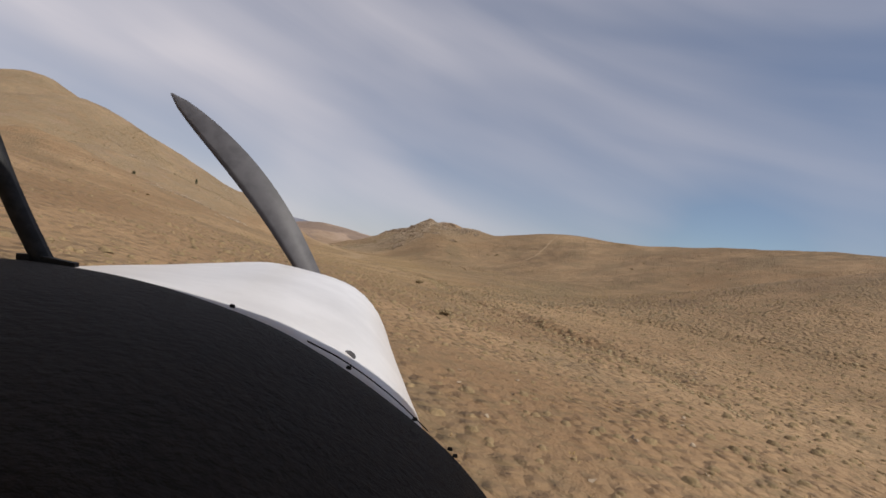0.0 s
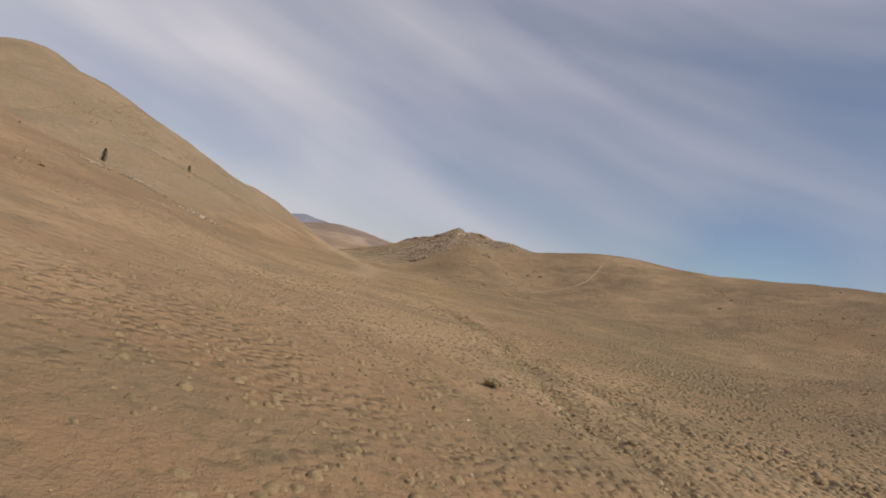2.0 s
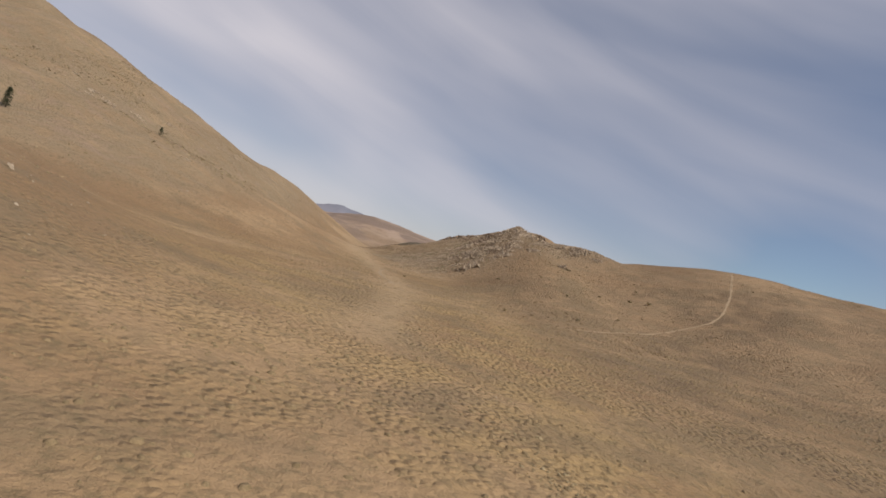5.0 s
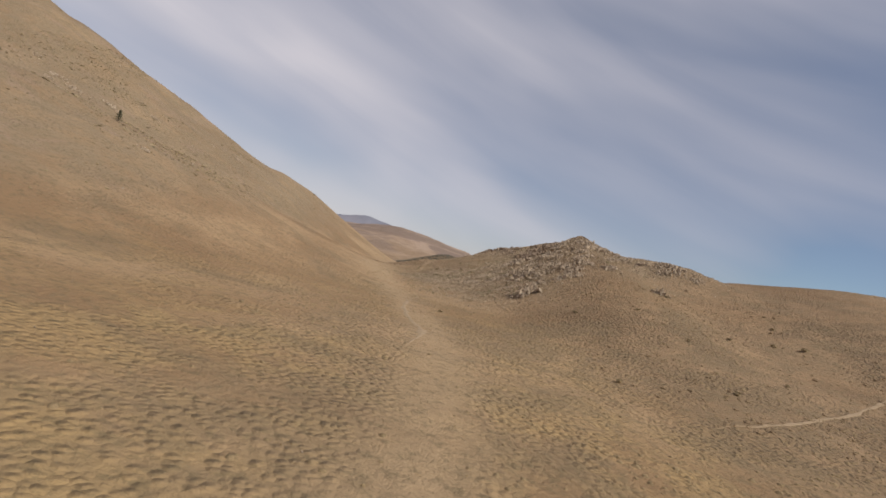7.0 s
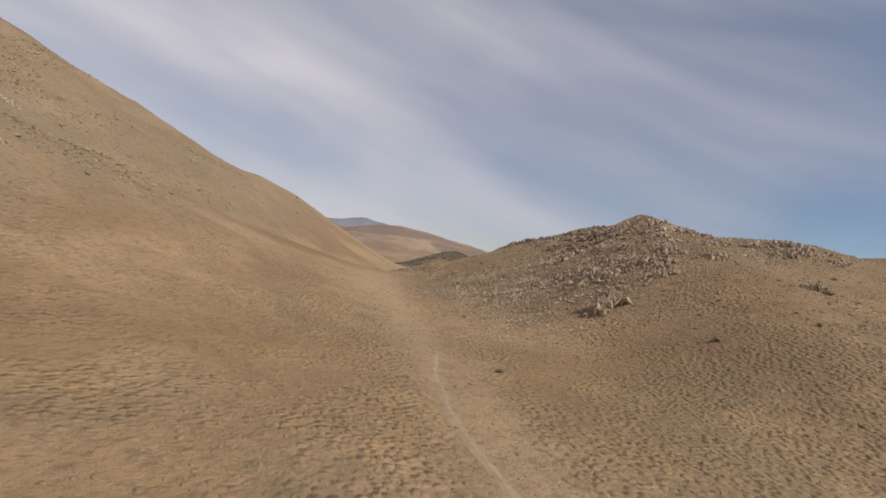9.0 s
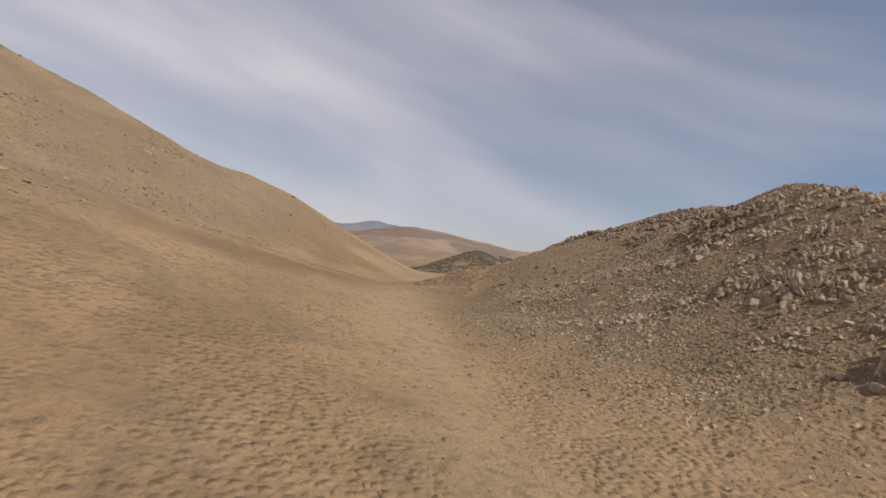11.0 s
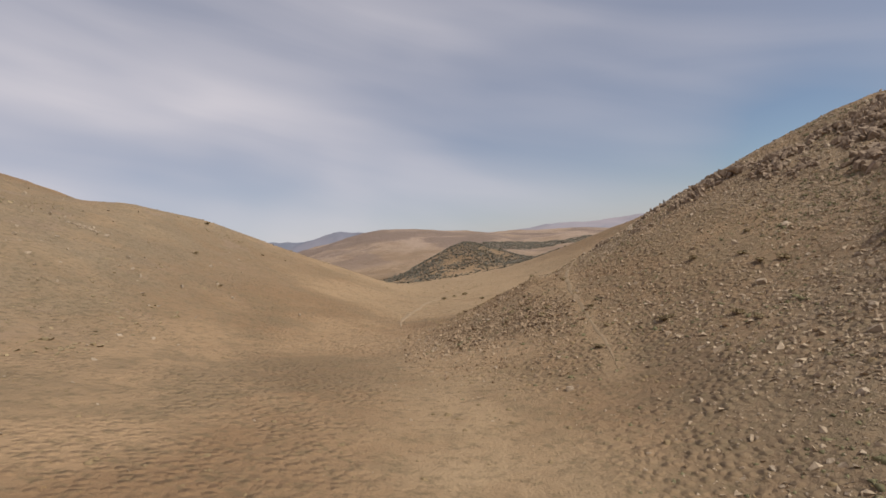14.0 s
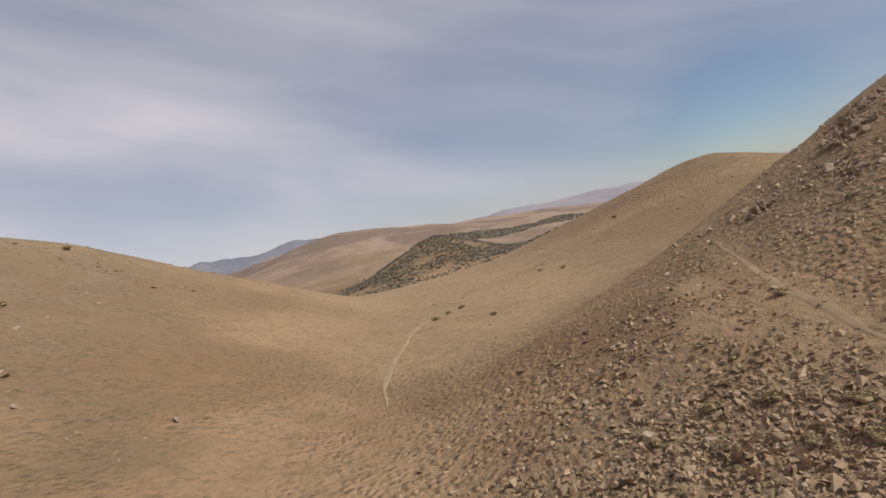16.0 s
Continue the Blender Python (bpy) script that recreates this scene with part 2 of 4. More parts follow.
def vnoise(x, y, seed=0):
    ix, iy = np.floor(x), np.floor(y)
    fx, fy = x - ix, y - iy
    fx, fy = fx * fx * fx * (fx * (6 * fx - 15) + 10), fy * fy * fy * (fy * (6 * fy - 15) + 10)
    a, b = lattice(ix, iy, seed), lattice(ix + 1, iy, seed)
    c, d = lattice(ix, iy + 1, seed), lattice(ix + 1, iy + 1, seed)
    return (a + (b - a) * fx) * (1 - fy) + (c + (d - c) * fx) * fy


def fbm(x, y, wave, octaves=4, seed=0):
    out, amp = 0.0, 0.5
    for k in range(octaves):
        out = out + amp * (vnoise(x / wave + 17.3 * k, y / wave - 9.1 * k, seed + k) - 0.5) * 2
        wave, amp = wave / 2.07, amp * 0.5
    return out


def far_line(x, y, line):
    """Distance from points to a polyline."""
    best = np.full(np.shape(x), 1e9)
    for (x0, y0), (x1, y1) in zip(line, line[1:]):
        dx, dy = x1 - x0, y1 - y0
        k = np.clip(((x - x0) * dx + (y - y0) * dy) / (dx * dx + dy * dy), 0, 1)
        best = np.minimum(best, np.hypot(x - x0 - k * dx, y - y0 - k * dy))
    return best


GULLY = [(30, -150), (36, -185), (40, -212), (41, -233), (39, -250), (36, -270), (35, -285), (36, -302), (37, -315), (39, -328), (42, -342), (44, -354), (44, -368), (46, -378), (49, -396), (56, -430)]
WASH = [(-6, 125), (-1, 90), (4, 55), (8, 36), (13, 8), (18, -25), (20, -55), (19, -90), (15, -134)]
GULLY_SIDE = [(43, -246), (43, -262), (46, -280), (54, -293), (61, -307), (68, -317), (75, -325), (84, -341), (104, -356)]


# height of the valley floor along the valley
FLOOR_Y = [-420, -280, -180, -60, 60, 180, 270, 340, 450, 600]
FLOOR_Z = [7.35, 10.45, 10.76, 13.16, 12.0, 9.89, 8.52, 8.43, 6.48, 0.0]


def smooth_land(x, y):
    base = np.interp(y, FLOOR_Y, FLOOR_Z) + 0.00611 * np.clip(x, -900, 600) - 0.026 * np.clip(y - 600, 0, 1130)
    rows = [base]
    for hx, hy, top, fx, fy, turn, soft in LEFT_HILLS + RIGHT_HILLS + FAR_HILLS:
        a = radians(turn)
        dx, dy = x - hx, y - hy
        u = (dx * math.cos(a) + dy * math.sin(a)) * fx
        v = (dy * math.cos(a) - dx * math.sin(a)) * fy
        rows.append(top - (np.sqrt(u * u + v * v + soft * soft) - soft))
    rows = np.stack(rows)
    m = rows.max(0)
    return m + 4 * np.log(np.exp((rows - m) / 4).sum(0))


def stony(x, y):
    """How rocky the ground is, 0 to 1."""
    def spot(cx, cy, rx, ry, k=1.0):
        return k * np.exp(-(((x - cx) / rx) ** 2 + ((y - cy) / ry) ** 2))
    s = spot(78, 120, 34, 38) + spot(122, 92, 26, 20, 0.9) + spot(62, 180, 26, 48, 0.9) + spot(95, 215, 30, 40)
    s = s + spot(4, 213, 16, 22, 0.9) + spot(46, 238, 18, 24, 0.7) + spot(38, 110, 20, 38, 0.8) + spot(24, 140, 15, 26, 0.5) + spot(17, 126, 11, 22, 0.5) + spot(30, 168, 16, 26, 0.3) + spot(46, 66, 24, 30, 0.5) + spot(122, 238, 28, 22, 0.9)
    s = s + spot(-52, -140, 40, 26, 0.5) + spot(-160, 110, 45, 45, 0.4) + spot(-110, 160, 50, 50, 0.3) + spot(-118, 250, 50, 55, 0.55) + spot(-205, 140, 40, 50, 0.4)
    return np.clip(s * (0.75 + 0.7 * fbm(x, y, 22, 3, 5)), 0, 1)


def land(x, y):
    x, y = np.asarray(x, float), np.asarray(y, float)
    z = smooth_land(x, y)
    high = np.clip((z - 13) / 25, 0, 1)
    near = np.exp(-((x / 900) ** 2 + ((y - 100) / 900) ** 2))
    z = z + high * (2.0 * fbm(x, y, 46, 3, 1) + 0.5 * fbm(x, y, 12, 2, 2)) + (1 - near) * (7 * fbm(x, y, 170, 4, 8) - 3 * abs(fbm(x, y, 90, 3, 9)))
    z = z + (0.35 * fbm(x, y, 14, 3, 3) + 0.22 * fbm(x, y, 4.6, 2, 6)) * (1 - 0.6 * high) + 0.9 * stony(x, y) * fbm(x, y, 7, 3, 4)
    z = z + np.clip((-85 - x) / 50, 0, 1) * high * (1.6 - 7.0 * abs(fbm(x * 1.5, y, 85, 3, 14)))
    wob = 1.5 * fbm(x, y, 9, 2, 12)
    fade = np.clip((-155 - y) / 90, 0, 1) * np.clip(0.7 + 1.2 * fbm(x, y, 25, 2, 15), 0.15, 1.2)
    z = z - 1.15 * fade * np.exp(-((far_line(x, y, GULLY) + 0.6 * wob + 0.8 * fbm(x, y, 5, 2, 18)) / 1.8) ** 2) - 0.8 * np.exp(-((far_line(x, y, GULLY_SIDE) + 0.4 * wob) / 1.9) ** 2)
    crack = np.clip((-222 - y) / 12, 0, 1) * np.clip((y + 352) / 30, 0, 1) * np.clip(0.25 + 1.8 * fbm(x, y, 14, 2, 16), 0, 1)
    z = z - 0.9 * crack * np.exp(-((far_line(x, y, GULLY) + 0.6 * wob + 1.3 * fbm(x, y, 5, 2, 18)) / 0.75) ** 4)
    z = z + 0.45 * fade * np.exp(-((far_line(x, y, GULLY) + 0.6 * wob - 3.4) / 1.3) ** 2)
    return z


def axis(lo, hi, step, end_lo, end_hi, grow=1.06, fine=None, reach=520.0, middle=5.5, most=80.0):
    """Even steps from lo to hi, then wider ones: up to middle within reach, up to most beyond it."""
    mid = np.arange(lo, hi + step, step)
    if fine:
        mid = np.sort(np.concatenate([mid[(mid < fine[0]) | (mid > fine[1])], np.arange(*fine)]))
    out = []
    for edge, end, sgn in ((lo, end_lo, -1), (mid[-1], end_hi, 1)):
        v, s, side = edge, step, []
        while (end - v) * sgn > 0:
            s = min(s * grow, middle if (v - edge) * sgn < reach else most)
            v += s * sgn
            side.append(v)
        out.append(side)
    return np.array(out[0][::-1] + mid.tolist() + out[1])


def grid_mesh(name, xs, ys, heights, mat):
    X, Y = np.meshgrid(xs, ys)
    v = np.stack([X, Y, heights(X, Y)], -1).reshape(-1, 3)
    nx, ny = len(xs), len(ys)
    i = (np.arange(ny - 1)[:, None] * nx + np.arange(nx - 1)).ravel()
    faces = np.stack([i, i + 1, i + nx + 1, i + nx], 1)
    me = raw_mesh(name, v, faces)
    me.polygons.foreach_set("use_smooth", np.ones(len(faces), bool))
    me.materials.append(mat)
    return me, v


def raw_mesh(name, v, faces):
    me = bpy.data.meshes.new(name)
    k = faces.shape[1]
    me.vertices.add(len(v))
    me.vertices.foreach_set("co", np.ascontiguousarray(v, np.float32).ravel())
    me.loops.add(faces.size)
    me.loops.foreach_set("vertex_index", np.ascontiguousarray(faces, np.int32).ravel())
    me.polygons.add(len(faces))
    me.polygons.foreach_set("loop_start", np.arange(0, faces.size, k, dtype=np.int32))
    me.update(calc_edges=True)
    me.polygons.foreach_set("use_smooth", np.zeros(len(faces), bool))
    return me


def fill(me, name, values):
    a = me.attributes.new(name, "FLOAT", "POINT")
    a.data.foreach_set("value", np.ascontiguousarray(np.clip(values, 0, 1), np.float32))


SPUR_PATH = [(32, 255), (29.1, 247.6), (21.1, 230.1), (18, 217), (16.6, 206.5), (15, 196), (13.5, 186), (11.2, 176)]
SPUR_SAND = [(20, 239), (14.5, 232.5), (13.5, 225), (14, 218)]


def clear(x, y):
    """Less stone on the worn sandy strip along the spur's path."""
    bare = np.maximum(np.exp(-(far_line(x, y, SPUR_PATH) / 2.6) ** 2), np.exp(-(far_line(x, y, SPUR_SAND) / 3.4) ** 2))
    return 1 - 0.85 * bare * np.clip(0.9 + fbm(x, y, 6, 3, 98), 0, 1)


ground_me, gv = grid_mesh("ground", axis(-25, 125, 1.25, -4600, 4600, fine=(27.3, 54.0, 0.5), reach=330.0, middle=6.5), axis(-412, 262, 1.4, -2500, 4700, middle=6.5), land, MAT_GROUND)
gx, gy, gz = gv.T
low = np.exp(-np.clip(gz - 13.0, 0, 99) / 4.0)
fill(ground_me, "stony", stony(gx, gy) * clear(gx, gy))
fill(ground_me, "grass", low * np.exp(-((gy + 120) / 150) ** 2) * (0.75 + fbm(gx, gy, 40, 3, 21)))
east_side = np.clip((gx - np.interp(gy, [-420, -233, -150, -60], [60, 52, 52, 42])) / 25, 0, 1)
brush = 0.95 * np.exp(-((gx - 28) / 24) ** 4 - ((gy - 158) / 46) ** 4)
fill(ground_me, "sage", (0.75 + 0.8 * fbm(gx, gy, 55, 3, 31)) * east_side * np.where(gy < 40, 1.0, 0.5) + brush + 0.4 * (gy > 600))
# wash and worn sand; the last term pales the far valley for haze
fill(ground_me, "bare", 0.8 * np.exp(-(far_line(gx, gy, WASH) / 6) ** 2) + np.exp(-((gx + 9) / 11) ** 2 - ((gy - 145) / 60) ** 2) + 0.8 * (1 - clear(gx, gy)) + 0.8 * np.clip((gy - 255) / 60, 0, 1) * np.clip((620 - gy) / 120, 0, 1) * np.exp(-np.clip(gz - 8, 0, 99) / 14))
# mountain only, not the near spur: its greyer colour imitates haze
fill(ground_me, "slope", np.clip((-45 - gx) / 40, 0, 1) * np.clip((gz - 16) / 12, 0, 1) * np.clip((420 - gy) / 60, 0, 1) * np.clip((gy + 70) / 50, 0, 1))
# grows with distance north: reddish hills with haze paled into them
fill(ground_me, "red_haze", np.clip((gy - 700) / 300, 0, 1))
ground = tagged(new("ground", ground_me), "dry tan hillside and valley floor with sparse scrub", "ground", kind="structure")


# dirt tracks, draped over the land
def track(line, width, label, ruts=True, lift=0.11):
    pts = []
    for (x0, y0), (x1, y1) in zip(line, line[1:]):
        n = max(2, int(math.hypot(x1 - x0, y1 - y0) / 1.2))
        pts += [(x0 + (x1 - x0) * k / n, y0 + (y1 - y0) * k / n) for k in range(n)]
    p = np.array(pts + [line[-1]])
    for _ in range(12):
        p[1:-1] = (p[:-2] + 2 * p[1:-1] + p[2:]) / 4
    d = np.gradient(p, axis=0)
    d /= np.linalg.norm(d, axis=1)[:, None] + 1e-9
    side = np.stack([d[:, 1], -d[:, 0]], 1)
    across = np.linspace(-0.5, 0.5, 9)
    p = p + 0.5 * np.stack([fbm(p[:, 0], p[:, 1], 7, 2, 43), fbm(p[:, 0], p[:, 1], 7, 2, 44)], 1)
    w = width * (1 + 0.9 * fbm(p[:, 0], p[:, 1], 4, 3, 41))
    ends = np.clip(np.minimum(np.arange(len(p)), np.arange(len(p))[::-1]) / 16, 0.1, 1)
    q = p[:, None, :] + side[:, None, :] * (across[None, :, None] * (w * ends)[:, None, None])
    z = land(q[..., 0], q[..., 1]) + lift - 1.1 * lift * (abs(across) * 2)[None, :] ** 4
    if ruts:
        z = z - 0.05 * np.exp(-((abs(across) - 0.27) / 0.08) ** 2)[None, :]
    v = np.concatenate([q, z[..., None]], -1).reshape(-1, 3)
    i = (np.arange(len(p) - 1)[:, None] * 9 + np.arange(8)).ravel()
    me = raw_mesh("dirt_track", v, np.stack([i, i + 9, i + 10, i + 1], 1))
    me.polygons.foreach_set("use_smooth", np.ones(len(i), bool))
    me.materials.append(MAT_TRACK)
    return tagged(new("dirt_track", me), label, "track", kind="structure")


track([(236, 128), (200.5, 69.8), (175.9, 28.6), (160.6, 6.4), (147.9, -8.1), (125, -21.4), (98.4, -40.2), (73.3, -57.1), (64, -63)], 1.0, "pale worn vehicle track curving down the dry hillside", True, 0.08)
track([(10.8, 26.3), (12.5, 17.4), (11.7, 4.6), (14, -21.6), (16.9, -30), (17, -41.7), (14.3, -59.2)], 1.3, "pale dirt track along the valley floor", True, 0.08)
track(SPUR_PATH, 0.7, "pale narrow path over the rocky spur", False, 0.055)
track([(12.5, 354.4), (-2.6, 340.8), (-7.7, 328.2), (-11.2, 310.7), (-15, 292.4), (-17.5, 271.7), (-17, 256)], 1.2, "pale sandy track winding down the valley", False, 0.12)
track([(17, 450), (22, 458), (28, 467)], 6.0, "bare pale dirt patch at the valley bottom", False, 0.2)
track([(3.6, 336.9), (9, 333.5), (15.4, 333.5)], 3.0, "washed-out reddish dirt bank beside the track", False, 0.15)


# ---- far ranges, coloured bluish to stand for the haze of distance ----
def mountain_range(x0, x1, y0, depth, peaks, mat, label, seed):
    xs, ys = np.linspace(x0, x1, 90), np.linspace(y0 - depth, y0 + depth, 24)

    def rise(x, y):
        z = np.full(x.shape, -40.0)
        for px, pz, w in peaks:
            z = np.maximum(z, pz - abs(x - px) * w)
        z = z + 12 * fbm(x, y, 240, 4, seed) + 14 * fbm(x, y, 90, 3, seed + 7)
        return z - ((abs(y - y0) / depth) ** 1.3) * (z + 60)
    me, _ = grid_mesh("mountain_range", xs, ys, rise, mat)
    return tagged(new("mountain_range", me), label, "mountain", kind="structure")


mountain_range(-1100, 120, 2650, 500, [(-305, 122, 0.16), (-430, 100, 0.10), (-700, 110, 0.10), (-170, 90, 0.12)], MAT_RANGE_BLUE_HAZE, "distant scrub-dark mountain ridge with bluish haze put into its colour", 51)
mountain_range(200, 3200, 3600, 600, [(900, 62, 0.03), (1200, 56, 0.03), (1600, 66, 0.03), (2300, 70, 0.04)], MAT_RANGE_VIOLET_HAZE, "far desert range on the horizon, coloured pale violet for haze", 52)


# ---- rocks ----
def hull(seed, n=13, squash=(1, 0.8, 0.65)):
    r = np.random.RandomState(seed)
    bm = bmesh.new()
    for _ in range(n):
        d = r.normal(size=3)
        d /= np.linalg.norm(d)
        bm.verts.new(d * (0.62 + 0.45 * r.rand()) * squash)
    out = bmesh.ops.convex_hull(bm, input=bm.verts[:])
    bmesh.ops.delete(bm, geom=list({g for g in out["geom_interior"] if isinstance(g, bmesh.types.BMVert)}), context="VERTS")
    bmesh.ops.triangulate(bm, faces=bm.faces[:])
    bm.verts.index_update()
    v = np.array([q.co[:] for q in bm.verts])
    f = np.array([[q.index for q in fc.verts] for fc in bm.faces])
    bm.free()
    return v, f


def block(seed):
    """A broken block of rock: a box with its corners and edges knocked off."""
    r = np.random.RandomState(seed)
    size = np.array([1.0, r.uniform(0.6, 0.9), r.uniform(0.55, 0.95)]) * 0.8
    bm = bmesh.new()
    for sx in (-1, 1):
        for sy in (-1, 1):
            for sz in (-1, 1):
                c = np.array([sx, sy, sz]) * r.uniform(0.6, 1.1, 3)
                c *= 0.72 if r.rand() < 0.25 else 1.0
                for k in range(3):
                    d = c.copy()
                    d[k] *= r.uniform(0.3, 0.85)
                    bm.verts.new(d * size)
    out = bmesh.ops.convex_hull(bm, input=bm.verts[:])
    bmesh.ops.delete(bm, geom=list({g for g in out["geom_interior"] if isinstance(g, bmesh.types.BMVert)}), context="VERTS")
    bmesh.ops.triangulate(bm, faces=bm.faces[:])
    bm.verts.index_update()
    v = np.array([q.co[:] for q in bm.verts])
    f = np.array([[q.index for q in fc.verts] for fc in bm.faces])
    bm.free()
    return v, f


BLOCKS = [block(900 + k) for k in range(14)]
CHIPS = [hull(800 + k, 7, (1, 0.62 + 0.07 * (k % 5), 0.5 + 0.08 * (k % 6))) for k in range(10)]
HULLS = [hull(100 + k, 11 + k % 3, (1, 0.62 + 0.07 * (k % 5), 0.5 + 0.08 * (k % 6))) for k in range(10)]


def turns(r, n, tilt=0.5):
    a, b, c = r.uniform(0, 6.283, n), r.normal(0, tilt, n), r.normal(0, tilt, n)
    ca, sa, cb, sb, cc, sc = np.cos(a), np.sin(a), np.cos(b), np.sin(b), np.cos(c), np.sin(c)
    z, o = np.zeros(n), np.ones(n)
    rz = np.stack([ca, -sa, z, sa, ca, z, z, z, o], 1).reshape(-1, 3, 3)
    rx = np.stack([o, z, z, z, cb, -sb, z, sb, cb], 1).reshape(-1, 3, 3)
    ry = np.stack([cc, z, sc, z, o, z, -sc, z, cc], 1).reshape(-1, 3, 3)
    return rz @ rx @ ry


def joined(name, shapes, which, pos, size, rot, mat, smooth=False):
    """One mesh of many copies of the given shapes."""
    vs, fs, off = [], [], 0
    for k, (v, f) in enumerate(shapes):
        sel = np.where(which == k)[0]
        if not len(sel):
            continue
        s = size[sel] if size.ndim == 2 else size[sel][:, None]
        p = np.einsum("nij,nvj->nvi", rot[sel], v[None] * s[:, None, :]) + pos[sel][:, None, :]
        vs.append(p.reshape(-1, 3))
        fs.append((f[None] + (np.arange(len(sel)) * len(v))[:, None, None] + off).reshape(-1, 3))
        off += len(sel) * len(v)
    me = raw_mesh(name, np.concatenate(vs), np.concatenate(fs))
    if smooth:
        me.polygons.foreach_set("use_smooth", np.ones(len(me.polygons), bool))
    me.materials.append(mat)
    return me


def sow(r, n, x0, x1, y0, y1, chance):
    x, y = r.uniform(x0, x1, n), r.uniform(y0, y1, n)
    keep = r.rand(n) < chance(x, y)
    return x[keep], y[keep]


r = np.random.RandomState(7)
x, y = sow(r, 100000, 20, 145, 40, 270, lambda x, y: stony(x, y) ** 1.2 * clear(x, y))
size = np.clip(0.19 * np.exp(r.normal(0, 0.55, len(x))), 0.10, 0.9)
size = size * (1 + 0.35 * np.exp(-((x - 80) / 30) ** 2 - ((y - 112) / 30) ** 2))
pos = np.stack([x, y, land(x, y) + size * 0.12], 1)
x2, y2 = sow(r, 70000, -18, 70, 60, 262, lambda x, y: stony(x, y) * clear(x, y) * (1 - 0.7 * np.exp(-((x - 6) / 13) ** 2 - ((y - 214) / 18) ** 2)))
s2 = np.clip(0.15 * np.exp(r.normal(0, 0.5, len(x2))), 0.08, 0.6)
pos = np.concatenate([pos, np.stack([x2, y2, land(x2, y2) + s2 * 0.1], 1)])
x, size = np.concatenate([x, x2]), np.concatenate([size, s2])
me = joined("scree", CHIPS, r.randint(0, 10, len(x)), pos, size, turns(r, len(x)), MAT_ROCK)
tagged(new("scree", me), "loose angular grey-brown stones scattered over the slopes", "stones", kind="stuff")
x, y = sow(r, 110000, -16, 40, 180, 250, lambda x, y: clear(x, y) * np.exp(-((x - 6) / 13) ** 2 - ((y - 214) / 18) ** 2) * np.clip(0.62 + 1.3 * fbm(x, y, 9, 3, 97), 0, 1))
size = np.clip(0.18 * np.exp(r.normal(0, 0.55, len(x))), 0.08, 0.65)
pos = np.stack([x, y, land(x, y) + size * 0.2], 1)
me = joined("rubble", CHIPS, r.randint(0, 10, len(x)), pos, size, turns(r, len(x)), MAT_RUBBLE)
tagged(new("rubble", me), "dense brown rubble heaped on the low rocky spur", "stones", kind="stuff")
x, y = sow(r, 60000, -18, 120, 60, 262, lambda x, y: stony(x, y) ** 1.2 * clear(x, y))
size = np.clip(0.13 * np.exp(r.normal(0, 0.5, len(x))), 0.07, 0.5)
pos = np.stack([x, y, land(x, y) + size * 0.2], 1)
me = joined("pale_stones", CHIPS, r.randint(0, 10, len(x)), pos, size, turns(r, len(x)), MAT_PALE)
tagged(new("pale_stones", me), "small pale broken stones on the rocky slope", "stones", kind="stuff")
x, y = sow(r, 80000, -260, 60, -400, 330, lambda x, y: 0.004 + 0.9 * stony(x, y) ** 1.3 * (x < -20) + 0.22 * ((y < -240) & (x > 5)) * np.clip(fbm(x, y, 12, 3, 78) * 2.4, 0, 1))
size = np.clip(0.28 * np.exp(r.normal(0, 0.6, len(x))), 0.08, np.where(x < -40, 1.2, 0.24))
pos = np.stack([x, y, land(x, y) + size * 0.12], 1)
me = joined("field_stones", CHIPS, r.randint(0, 10, len(x)), pos, size, turns(r, len(x)), MAT_PALE)
tagged(new("field_stones", me), "scattered pale field stones on dry ground", "stones", kind="stuff")


# ---- shrubs and grass ----
def spray(seed, n, flat, blade, wide):
    """A tuft of n leaf triangles standing out from a low dome."""
    r = np.random.RandomState(seed)
    v, f = [], []
    for k in range(n):
        az, el = r.uniform(0, 6.283), r.uniform(0.05, 1.45)
        d = np.array([math.cos(az) * math.cos(el), math.sin(az) * math.cos(el), math.sin(el) * flat])
        t = np.cross(d, r.normal(size=3))
        t /= np.linalg.norm(t)
        root = d * r.uniform(0.62, 0.85)
        tip = d * r.uniform(0.9, 1.12)
        w = wide * r.uniform(0.6, 1.3)
        f.append([len(v), len(v) + 1, len(v) + 2])
        v += [root - t * w, tip + t * w * 0.2, root + t * w + d * blade * 0.3]
    return np.array(v), np.array(f)


def mound(seed, leaves):
    """A low rounded clump with leaf tips standing out of it."""
    v, f = hull(seed, 10, (0.95, 0.85, 0.62))
    v = v * (0.88, 0.88, 0.88)
    v2, f2 = spray(seed + 1, leaves, 0.66, 0.4, 0.15)
    return np.concatenate([v, v2]), np.concatenate([f, f2 + len(v)])


